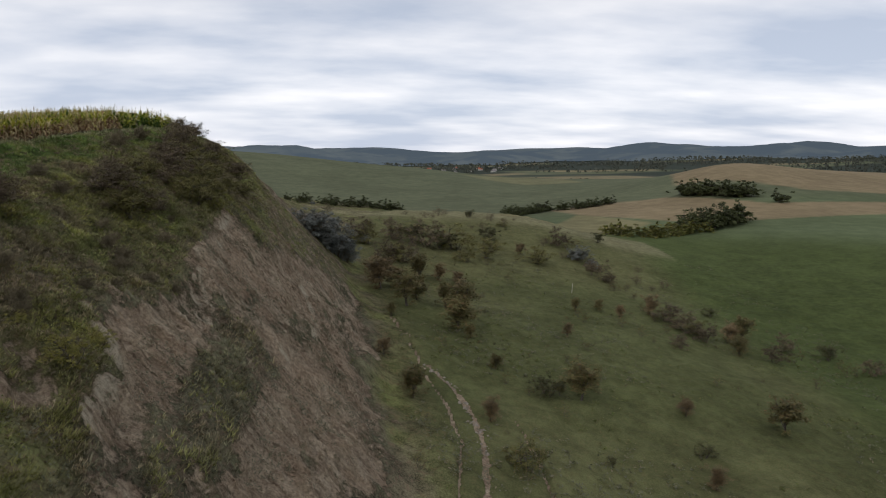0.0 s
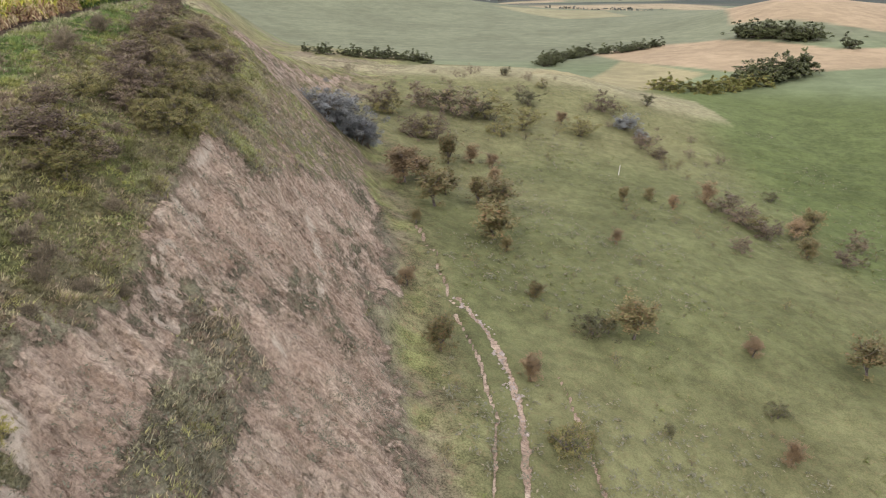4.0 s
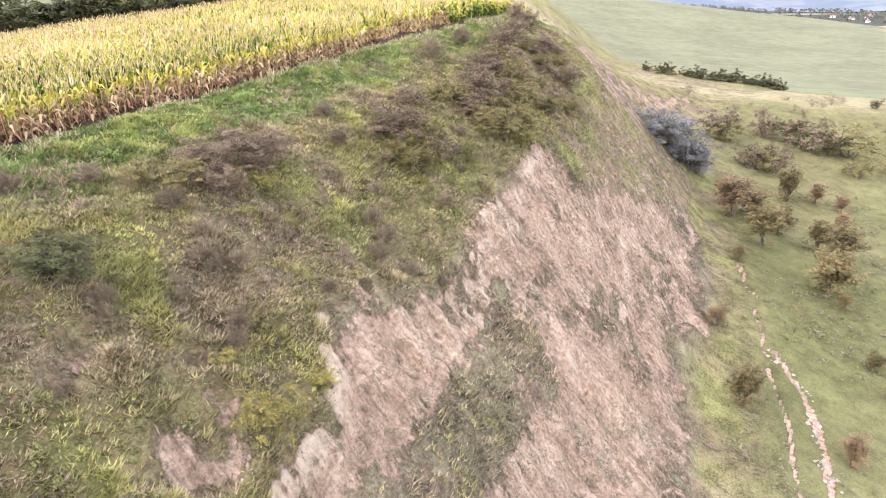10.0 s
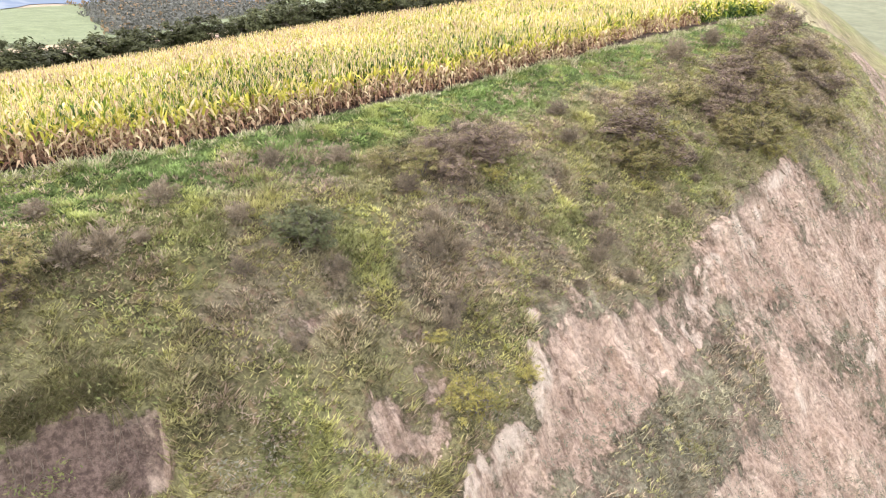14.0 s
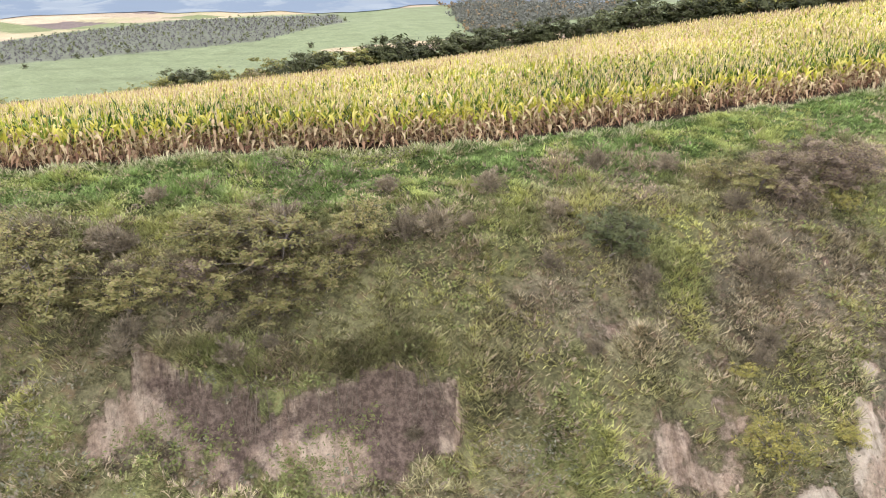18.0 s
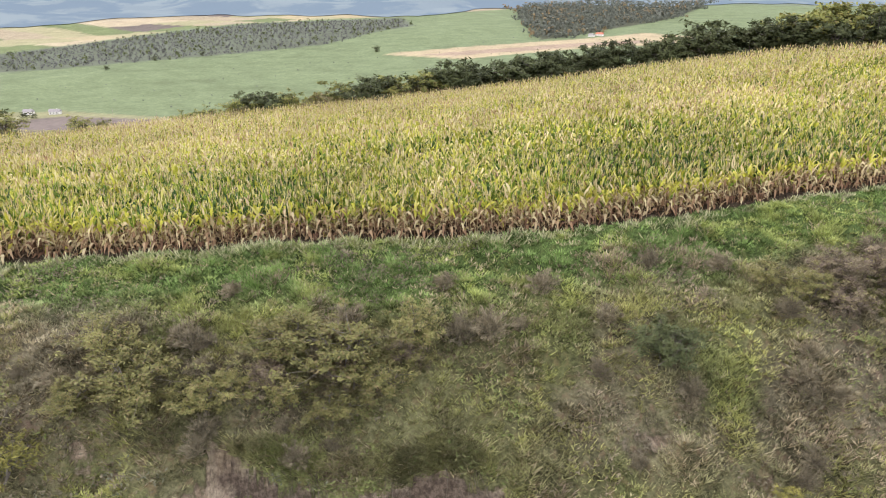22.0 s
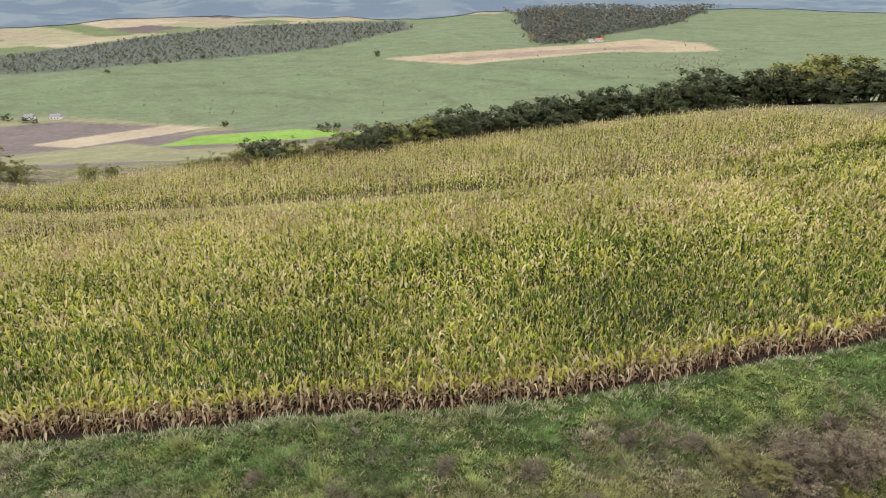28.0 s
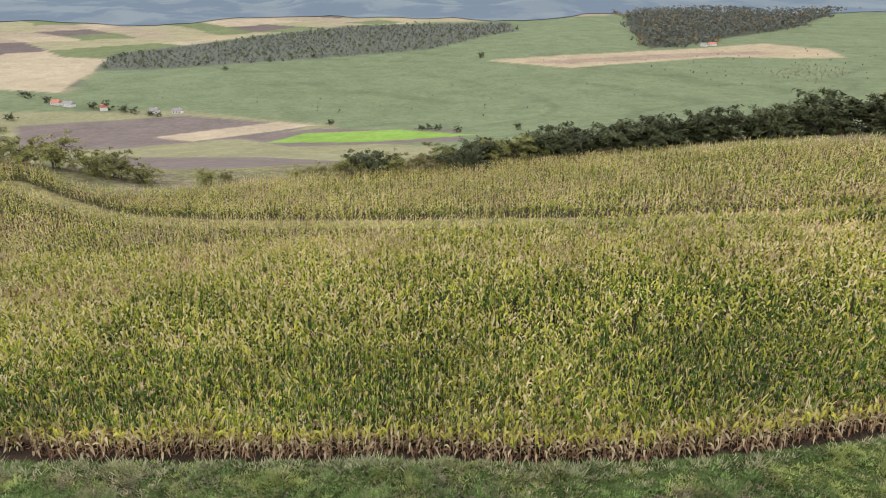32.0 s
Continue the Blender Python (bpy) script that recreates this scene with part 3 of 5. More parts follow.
PLOUGH, STRAW, STUBBLE, OCHRE = (0.155, 0.125, 0.105), (0.36, 0.295, 0.19), (0.22, 0.21, 0.11), (0.29, 0.225, 0.13)
TERRACE = [(-1108, -525), (-1076, -434), (-1335, -471), (-1587, -515), (-1950, -288), (-2196, -59), (-2228, 457), (-2318, 830), (-2700, 900), (-2900, 100), (-2800, -900), (-1900, -1300), (-1250, -1000)]
FIELDS = [
    ([(-1108, -525), (-1076, -434), (-1335, -471), (-1500, -500), (-1560, -640), (-1200, -900)], (0.36, 0.3, 0.19)),
    ([(-1335, -471), (-1587, -515), (-1936, -271), (-2160, 7), (-2175, 447), (-1857, 412), (-1551, 148), (-1444, -174), (-1335, -389)], (0.105, 0.115, 0.078)),
    ([(-930, -500), (-950, -230), (-795, -30), (-620, -10), (-560, 60), (-400, 40), (-420, -320), (-640, -480)], STUBBLE),
    ([(-848, -392), (-908, -218), (-795, -51), (-700, -100), (-647, -222), (-694, -324)], PLOUGH),
    ([(-736, -212), (-837, -99), (-795, -51), (-682, -161)], STRAW),
    ([(-700, -122), (-760, -50), (-690, 95), (-600, 90), (-590, -60)], PLOUGH),
    ([(-636, -87), (-718, -58), (-719, 34), (-644, 104), (-615, -1)], (0.18, 0.29, 0.05)),
    ([(-575, -194), (-491, -64), (-400, -7), (-250, -8), (-260, -110), (-430, -200)], PLOUGH),
    ([(-1366, 239), (-1385, 502), (-1515, 883), (-1400, 960), (-1261, 908), (-1300, 700), (-1200, 358)], (0.34, 0.275, 0.165)),
    ([(-1310, 300), (-1330, 500), (-1390, 800), (-1350, 820), (-1270, 500), (-1260, 350)], (0.27, 0.2, 0.14)),
    ([(-2315, 857), (-2805, 1139), (-2915, 1548), (-2946, 2021), (-2581, 1842), (-1861, 1159), (-1572, 780), (-1451, 599), (-1719, 670)], (0.07, 0.072, 0.045)),
    ([(73, 313), (102, 329), (129, 315), (154, 264), (230, 262), (230, 228), (167, 228), (123, 225), (104, 232), (80, 271)], OCHRE),
    ([(150, 350), (225, 556), (300, 560), (420, 430), (280, 290), (195, 300)], OCHRE),
    ([(24, 162), (50, 215), (78, 279), (94, 234), (70, 206), (46, 172)], (0.25, 0.225, 0.115)),
    ([(70, 700), (110, 560), (160, 560), (180, 720)], STUBBLE)]


LANES = [([(-125, -60), (-109.5, -37.4), (-100.5, -24.1), (-94.7, -12.5), (-88.2, 2.1), (-83.2, 16.0), (-78.6, 27.0), (-75, 39.1), (-71.1, 52.1), (-68.4, 61.7), (-65.6, 72.5), (-62, 90)], 2.1),
         ([(-74.6, 23), (-73.7, 25.3), (-69.6, 36.3), (-64.9, 47.7), (-62.0, 56.2), (-59.8, 66.4), (-56, 88)], 1.3)]


def lane_gap(x, y):
    """Distance to the edge of the nearest lane through the maize, negative inside it."""
    return np.minimum(*[along(x, y, pts) - half for pts, half in LANES])


def corn_mask(x, y):
    """1 where maize stands."""
    d = line(y, 1) - x
    r = np.hypot(x, y)
    return (d > 0) & (y < 88) & (r < 137 + 14 * (1 - smooth(-66, -45, y)) + 4 * vnoise(x * 0.05, y * 0.05, 3)) & (y > -95)


def tint(c, like):
    return np.broadcast_to(np.array(c, float), (*np.shape(like), 3)).copy()


def blend(c, colour, w):
    return c * (1 - w[..., None]) + np.array(colour) * w[..., None]


def cover_colour(x, y):
    r = np.hypot(x, y)
    b = np.degrees(np.arctan2(-x, y))
    b = np.where(b < -90, b + 360, b)
    c = tint((0.18, 0.172, 0.08), x)
    d = x - line(y, 1)
    n1, n2 = fbm(x * 0.16, y * 0.16, 3, 51), fbm(x * 0.03, y * 0.03, 3, 53)
    hill = 1 - smooth(0, 6, x - line(y, 7))
    c = blend(c, (0.19, 0.16, 0.105), hill * smooth(-0.1, 0.35, n1) * 0.85)
    c = blend(c, (0.175, 0.19, 0.068), hill * smooth(0.05, 0.4, fbm(x * 0.3 + 20, y * 0.3, 3, 55)) * 0.8)
    lush = (1 - smooth(3.0, 6.0, d + 1.5 * n1)) * smooth(-1, 0, d)
    c = blend(c, (0.105, 0.15, 0.046), lush * (1 - smooth(85, 110, y)))
    c = blend(c, (0.12, 0.13, 0.054), (1 - hill) * (0.5 + 0.5 * smooth(-0.5, 0.3, n2)))
    right = (1 - hill) * smooth(0, 14, x - 40 - 0.1 * y)
    c = blend(c, (0.095, 0.12, 0.042), right)
    scar = smooth(-1.0, 1.0, inside(x, y, SCAR))
    c = blend(c, (0.175, 0.162, 0.105), scar * 0.8)
    crest = smooth(150, 160, y) * (1 - smooth(172, 190, y)) * (np.abs(x) < 70)
    c = blend(c, (0.27, 0.25, 0.14), crest * 0.7)
    # soil under the maize darkened to stand in for the shade between plants
    c = np.where(corn_mask(x, y)[..., None], np.array((0.07, 0.052, 0.034)), c)
    lane = corn_mask(x, y) * (1 - smooth(0.0, 0.8, lane_gap(x, y)))
    c = blend(c, (0.24, 0.22, 0.09), lane)
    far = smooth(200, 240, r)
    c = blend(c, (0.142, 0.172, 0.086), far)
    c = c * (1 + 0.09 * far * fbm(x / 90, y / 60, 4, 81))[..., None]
    bank = np.abs((land(x, y) / 7 + 0.5 * fbm(x / 160, y / 160, 2, 87)) % 1 - 0.5)
    c = c * (1 - 0.16 * far * smooth(0.4, 0.47, bank) * smooth(-0.2, 0.2, fbm(x / 130, y / 130, 2, 89)))[..., None]
    north = far * smooth(0, 60, y - 250) * (1 - smooth(20, 40, b))
    c = blend(c, (0.145, 0.158, 0.09), north)
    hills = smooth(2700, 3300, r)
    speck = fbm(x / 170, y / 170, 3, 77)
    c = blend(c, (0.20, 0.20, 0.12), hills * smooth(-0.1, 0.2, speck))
    # far woods: a mild bluish haze tint mixed into their dark green
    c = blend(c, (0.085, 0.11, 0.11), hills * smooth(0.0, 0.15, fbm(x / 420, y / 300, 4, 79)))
    back = smooth(860, 1000, r) * (1 - smooth(15, 22, b)) * smooth(-75, -60, b)
    c = blend(c, (0.27, 0.225, 0.13), back * smooth(0.05, 0.2, fbm(x / 260, y / 200, 3, 72)))
    c = blend(c, (0.055, 0.066, 0.05), back * smooth(1500, 2000, r) * smooth(-0.2, -0.05, fbm(x / 420 + 4, y / 300, 3, 74)))
    # strips of stubble, plough and aftermath on the far terrace
    ci, cj = np.floor((0.8 * x + 0.6 * y) / 190 + 0.4 * vnoise(x / 300, y / 300, 5)), np.floor((0.8 * y - 0.6 * x) / 120 + 0.4 * vnoise(x / 300, y / 300, 6))
    pick = hash2(ci, cj, 3)
    quilt = np.array([STRAW, (0.40, 0.33, 0.19), (0.34, 0.31, 0.17), PLOUGH, (0.17, 0.2, 0.085), (0.44, 0.36, 0.23), STRAW])[np.clip((pick * 7).astype(int), 0, 6)]
    wx, wy = x + 0.012 * r * fbm(x / 110, y / 110, 3, 83), y + 0.012 * r * fbm(x / 110 + 9, y / 110, 3, 85)
    quilt = quilt * 0.78
    terrace = smooth(-20, 20, inside(wx, wy, TERRACE))[..., None]
    c = c * (1 - terrace) + quilt * terrace
    for poly, colour in FIELDS:
        c = blend(c, colour, smooth(-1.0, 1.0, inside(x * 0.7 + wx * 0.3, y * 0.7 + wy * 0.3, poly) / (0.003 * r + 0.4)))
    return c


def build_ground():
    bear = np.concatenate([np.arange(-54, 124, 0.3), np.arange(128, 304, 4.0)])
    radii = [0.5, 2, 4, 6]
    while radii[-1] < 4890:
        r = radii[-1]
        radii.append(r + (1.0 if r < 12 else 0.21 if r < 40 else 0.32 if r < 75 else 0.7 if r < 160 else r * 0.0125))
    radii = np.array(radii)
    B, R = np.meshgrid(np.radians(bear), radii)
    X, Y = -R * np.sin(B), R * np.cos(B)
    Z = height(X, Y)
    nb, nr = len(bear), len(radii)
    i, j = np.meshgrid(np.arange(nr - 1), np.arange(nb), indexing="ij")
    j2 = (j + 1) % nb
    F = np.stack([i * nb + j, (i + 1) * nb + j, (i + 1) * nb + j2, i * nb + j2], -1).reshape(-1, 4)
    F = F[:, ::-1]
    V = np.stack([X, Y, Z], -1).reshape(-1, 3)
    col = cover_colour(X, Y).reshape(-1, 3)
    # hillside thatch, darkened further to paint in the shade between grass blades
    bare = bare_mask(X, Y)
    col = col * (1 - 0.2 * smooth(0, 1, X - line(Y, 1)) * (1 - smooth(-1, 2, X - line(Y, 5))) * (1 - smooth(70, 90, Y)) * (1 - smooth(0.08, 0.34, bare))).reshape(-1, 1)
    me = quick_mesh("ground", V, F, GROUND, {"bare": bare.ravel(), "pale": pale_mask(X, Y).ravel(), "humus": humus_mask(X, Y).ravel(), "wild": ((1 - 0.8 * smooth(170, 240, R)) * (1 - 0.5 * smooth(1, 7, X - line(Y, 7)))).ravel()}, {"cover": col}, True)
    return tagged(new("ground", me), "grassy hillside with a bare eroded scarp, valley and far fields", "ground", kind="structure")


build_ground()


def build_backdrop():
    """The farthest ring of wooded hills, distance haze put in as a blue emission."""
    n = Nodes("far_hills_haze_glow", 0.95, 0.0)
    wood = n.remap(n.noise(0.0042, 5, 0.62), 0.44, 0.54)
    strip = n.remap(n.noise(0.009, 2, 0.5, stretch=(1, 0.4, 1)), 0.45, 0.55)
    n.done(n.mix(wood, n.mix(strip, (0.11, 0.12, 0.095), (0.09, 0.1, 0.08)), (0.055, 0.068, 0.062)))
    # airlight of the haze, glowing from the hills themselves
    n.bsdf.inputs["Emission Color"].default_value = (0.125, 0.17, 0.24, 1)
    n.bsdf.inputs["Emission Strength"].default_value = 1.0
    bear = np.arange(-60, 130, 0.75)
    B, R = np.meshgrid(np.radians(bear), np.linspace(0, 1, 40))
    start = 2480 + 420 * (1 - smooth(40, 70, np.degrees(B))) + 380 * fbm(np.degrees(B) / 7, B * 0, 4, 121)
    R = start + (4880 - start) * R
    X, Y = -R * np.sin(B), R * np.cos(B)
    Z = land(X, Y) + 2 + 45 * (0.6 + fbm(X / 420, Y / 420, 4, 123)) * smooth(0, 500, R - start) * (1 - smooth(3800, 4600, R))
    nb, nr = B.shape[1], B.shape[0]
    i, j = np.meshgrid(np.arange(nr - 1), np.arange(nb - 1), indexing="ij")
    F = np.stack([i * nb + j, i * nb + j + 1, (i + 1) * nb + j + 1, (i + 1) * nb + j], -1).reshape(-1, 4)
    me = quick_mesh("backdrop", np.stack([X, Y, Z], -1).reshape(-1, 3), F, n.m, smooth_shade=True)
    tagged(new("backdrop", me), "wooded hills in the far distance with blue haze painted in", "hills", kind="structure")


build_backdrop()


# ---------------------------------------------------------------- maize
def corn_plant_arrays(rng, n, dry_foot, level):
    """n maize plants round the origin of each: places (n, k, 3), faces of one plant, tone (n, k)."""
    leaves, seg, tassel = ((9, 3, 3), (8, 2, 1), (5, 1, 1))[level]
    wide = (0.17, 0.22, 0.34)[level]
    H = rng.uniform(1.55, 2.3, n)
    P, T, F = [], [], []
    k = 0
    r0 = (0.02, 0.016, 0.015)[level]
    # stalk: three-sided
    for zf, rr in ((0.0, r0), (1.0, r0 * 0.5)):
        for s in range(3):
            a = 2.094 * s
            P.append(np.stack([np.full(n, rr * math.cos(a)), np.full(n, rr * math.sin(a)), H * 0.93 * zf], -1))
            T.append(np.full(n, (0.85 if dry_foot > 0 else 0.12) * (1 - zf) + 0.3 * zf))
    for s in range(3):
        F.append((s, (s + 1) % 3, 3 + (s + 1) % 3, 3 + s))
    k = 6
    spin = rng.uniform(0, 6.283, n)
    stalk_faces = len(F)
    for l in range(leaves):
        f = (l + 0.6) / leaves
        az = spin + l * 3.14159 + rng.normal(0, 0.5, n)
        z0 = H * (0.03 + 0.73 * f if dry_foot > 0 else 0.1 + 0.66 * f)
        L = rng.uniform(0.5, 0.85, n) * (0.8 + 0.35 * math.sin(3.0 * f)) * (1.15 if level == 2 else 1)
        rise = rng.uniform(0.8, 1.1, n) * (0.5 + 0.5 * f) if f > 0.3 else rng.uniform(0.3, 0.7, n)
        bent = rng.random(n) < 0.55
        droop = np.where(bent, rng.uniform(0.9, 1.5, n), rng.uniform(0.15, 0.5, n)) * (1.25 - 0.55 * f) if f > 0.3 else rng.uniform(0.8, 1.5, n)
        w = wide * rng.uniform(0.7, 1.2, n)
        # leaves yellow upwards; the dark low tone also paints shade inside the crop
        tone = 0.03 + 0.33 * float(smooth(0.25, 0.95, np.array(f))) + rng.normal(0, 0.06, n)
        tone = tone + np.where(rng.random(n) < 0.06, 0.26, 0)
        withered = float(1 - smooth(0.75 * dry_foot, 0.75 * dry_foot + 0.25, np.array(f))) if dry_foot > 0 else 0.0
        tone = tone * (1 - withered) + withered * rng.uniform(0.5, 1.0, n)
        ux, uy = np.cos(az), np.sin(az)
        roll = rng.uniform(-0.9, 0.9, n)
        side, lift = np.cos(roll), np.sin(roll)
        for s in range(seg + 1):
            q = s / seg
            out = L * q * ((0.7, 0.7, 0.74)[level] - 0.26 * f)
            z = z0 + L * (rise * q - droop * q * q)
            ww = w * (0.5 + 1.2 * q if q < 0.4 else 1.55 * (1 - q) + 0.06) * 0.5
            for sgn in (-1, 1):
                P.append(np.stack([ux * out - uy * ww * sgn * side, uy * out + ux * ww * sgn * side, np.maximum(z + ww * sgn * lift, 0.04)], -1))
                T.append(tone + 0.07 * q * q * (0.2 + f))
        for s in range(seg):
            F.append((k + 2 * s, k + 2 * s + 1, k + 2 * s + 3, k + 2 * s + 2))
        k += 2 * (seg + 1)
    leaf_faces = len(F)
    for s in range(tassel):
        az = spin + s * 6.283 / tassel
        sp = 0.0 if s == 0 else 0.13
        ux, uy = np.cos(az), np.sin(az)
        w = (0.014, 0.026, 0.05)[level]
        zt = H * 0.9
        for q, ww in ((0, w), (1, w * 0.6)):
            for sgn in (-1, 1):
                P.append(np.stack([ux * sp * q - uy * ww * sgn, uy * sp * q + ux * ww * sgn, zt + q * 0.28 - 0.05 * (s > 0)], -1))
                T.append(np.full(n, 0.62) + rng.normal(0, 0.05, n))
        F.append((k, k + 1, k + 3, k + 2))
        k += 4
    return np.stack(P, 1), np.array(F), np.stack(T, 1), (stalk_faces, leaf_faces)


def corn_sheet(name, x, y, level, seed, label, dry=0.0):
    rng = np.random.default_rng(seed)
    n = len(x)
    d = line(y, 1) - x
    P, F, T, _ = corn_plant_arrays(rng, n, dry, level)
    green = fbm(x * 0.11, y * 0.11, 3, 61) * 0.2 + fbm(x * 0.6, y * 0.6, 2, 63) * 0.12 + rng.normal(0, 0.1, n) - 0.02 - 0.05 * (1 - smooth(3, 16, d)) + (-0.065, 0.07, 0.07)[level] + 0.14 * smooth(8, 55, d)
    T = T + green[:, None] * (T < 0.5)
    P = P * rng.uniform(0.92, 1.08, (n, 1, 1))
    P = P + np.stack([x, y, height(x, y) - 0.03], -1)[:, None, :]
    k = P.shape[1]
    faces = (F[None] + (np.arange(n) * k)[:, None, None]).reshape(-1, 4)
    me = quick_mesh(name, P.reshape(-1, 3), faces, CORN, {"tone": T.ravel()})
    return tagged(new(name, me), label, "maize", kind="stuff")


def corn_rows(d0, d1, y0, y1, row, step, seed):
    rng = np.random.default_rng(seed)
    ks = np.arange(d0, d1, row)
    ys = np.arange(y0, y1, step)
    D, Y = np.meshgrid(ks, ys, indexing="ij")
    Y = Y + rng.uniform(-0.4, 0.4, Y.shape) * step
    D = D + rng.normal(0, 0.05, D.shape) + (0.35 * vnoise(Y * 0.5, Y * 0 + 3.0, 71) + 0.25) * (D < 2)
    X = line(Y, 1) - D
    x, y = X.ravel(), Y.ravel()
    b = np.degrees(np.arctan2(-x, y))
    ok = corn_mask(x, y) & (b > 12) & (b < 122) & (lane_gap(x, y) > 0) & (rng.random(len(x)) > 0.05)
    return x[ok], y[ok]


def build_corn():
    x, y = corn_rows(0.85, 2.2, -22, 62, 0.6, 0.24, 8)
    corn_sheet("maize_field", x, y, 0, 14, "dry straw-brown outer rows of the maize crop", 0.72)
    x, y = corn_rows(2.5, 12, -22, 62, 0.75, 0.25, 1)
    corn_sheet("maize_field", x, y, 0, 11, "ripening maize crop in close rows, yellow-green with dry lower leaves", 0.2)
    a, b = corn_rows(0.3, 12, 62, 88, 0.7, 0.32, 2)
    c, d = corn_rows(0.3, 12, -40, -22, 0.7, 0.32, 3)
    e, f = corn_rows(12, 48, -62, 88, 0.9, 0.36, 4)
    corn_sheet("maize_field", np.concatenate([a, c, e]), np.concatenate([b, d, f]), 1, 12, "ripening maize crop deeper in the field, yellow-green")
    x, y = corn_rows(48, 125, -95, 88, 1.1, 0.5, 5)
    corn_sheet("maize_field", x, y, 2, 13, "far part of the yellowing maize field up to the hedge")
    # the outermost row, plant by plant
    rng = np.random.default_rng(7)
    kinds = []
    for v in range(8):
        P, F, T, (a, b) = corn_plant_arrays(rng, 1, rng.uniform(0.5, 1.0), 0)
        top = empty("maize_plant", "tall maize plant with dry brown lower leaves at the field edge", "maize", "maize along the field edge")
        pieces = [("stalk", 0, a)] + [("leaf", q, q + 3) for q in range(a, b, 3)] + [("tassel", b, len(F))]
        for part_name, lo, hi in pieces:
            use = np.unique(F[lo:hi])
            back_to = {int(u): i for i, u in enumerate(use)}
            faces = [[back_to[int(q)] for q in f] for f in F[lo:hi]]
            child(part_name, quick_mesh(part_name, P[0][use], faces, CORN, {"tone": T[0][use]}), top)
        kinds.append(top)
    ys = np.arange(-18, 46, 0.214)[:299] + rng.uniform(-0.07, 0.07, 299)
    xs = line(ys, 1) - 0.3 - 0.35 * vnoise(ys * 0.5, ys * 0 + 3.0, 71) - rng.uniform(0, 0.25, 299)
    zs = height(xs, ys) - 0.03
    for i in range(len(ys)):
        x0, y0, z0 = float(xs[i]), float(ys[i]), float(zs[i])
        m = Matrix.Translation((x0, y0, z0)) @ Euler((rng.normal(0, 0.06), rng.normal(0, 0.06), rng.uniform(0, 6.28))).to_matrix().to_4x4()
        src = kinds[i % 8]
        if i < 8:
            src.matrix_world = m
            src.scale = (1, 1, 1)
        else:
            copy_thing(src, m)


build_corn()


# ---------------------------------------------------------------- shrubs, trees, grass
LEAF = {
    "olive": leaf_material("leaf_olive", (0.075, 0.078, 0.028), (0.3, 0.275, 0.095), dry=(0.23, 0.165, 0.085)),
    "haw": leaf_material("leaf_hawthorn", (0.1, 0.1, 0.04), (0.25, 0.215, 0.09), dry=(0.24, 0.14, 0.07)),
    "weed": leaf_material("leaf_weed", (0.14, 0.18, 0.05), (0.25, 0.26, 0.09), dry=(0.25, 0.2, 0.1)),
    "sage": leaf_material("leaf_sage", (0.115, 0.12, 0.075), (0.19, 0.185, 0.12), dry=(0.26, 0.21, 0.13)),
    "grey": leaf_material("leaf_grey_brown", (0.1, 0.083, 0.052), (0.32, 0.27, 0.175), 0.85),
    "dark": leaf_material("leaf_dark_green", (0.05, 0.058, 0.026), (0.14, 0.135, 0.058), dry=(0.15, 0.11, 0.055)),
    "yellow": leaf_material("leaf_yellow_green", (0.12, 0.12, 0.035), (0.33, 0.29, 0.075)),
    "red": leaf_material("leaf_russet", (0.18, 0.14, 0.07), (0.31, 0.215, 0.115)),
    "blue": leaf_material("leaf_silver", (0.16, 0.17, 0.155), (0.27, 0.28, 0.25)),
    "brown": leaf_material("leaf_purple_brown", (0.068, 0.05, 0.039), (0.25, 0.19, 0.13), dry=(0.25, 0.23, 0.075)),
    "tree": leaf_material("leaf_tree_dark", (0.042, 0.052, 0.022), (0.115, 0.125, 0.05)),
    # grey of leafless scrub, with some distance haze mixed into the colour
    "scrub": leaf_material("leaf_bare_scrub", (0.085, 0.085, 0.082), (0.19, 0.18, 0.165), 0.85),
    "far": leaf_material("leaf_far_wood", (0.06, 0.07, 0.058), (0.15, 0.15, 0.11), 0.85),
    "lime": leaf_material("leaf_tree_light", (0.10, 0.125, 0.035), (0.29, 0.27, 0.075), dry=(0.26, 0.2, 0.06)),
}


def leaf_cards(rng, centres, spread, per, size, flat=0.6, reach=0.5, slim=0.42):
    """Sprays of small leaves round the given centres: leaves face up and outwards, and point outwards by reach."""
    c = np.repeat(np.asarray(centres, float), per, 0)
    n = len(c)
    c = c + rng.normal(0, 1, (n, 3)) * np.array([spread, spread, spread * flat])
    out = c - np.array([0, 0, 0.25])
    out = out / (np.linalg.norm(out, axis=1)[:, None] + 1e-6)
    face = np.array([0, 0, 0.9]) + 0.6 * out + rng.normal(0, 0.45, (n, 3))
    face /= np.linalg.norm(face, axis=1)[:, None]
    a = rng.normal(0, 1, (n, 3)) + 2.2 * reach * (out + np.array([0, 0, 0.35]))
    a -= face * np.sum(a * face, 1)[:, None] * (0.3 if reach > 1 else 0.9)
    a /= np.linalg.norm(a, axis=1)[:, None]
    b = np.cross(face, a)
    b /= np.linalg.norm(b, axis=1)[:, None]
    s = size * rng.uniform(0.6, 1.4, (n, 1))
    P = np.stack([c - a * s, c + b * s * slim, c + a * s, c - b * s * slim + np.cross(a, b) * s * 0.15], 1)
    return P.reshape(-1, 3), np.arange(4 * n).reshape(-1, 4)


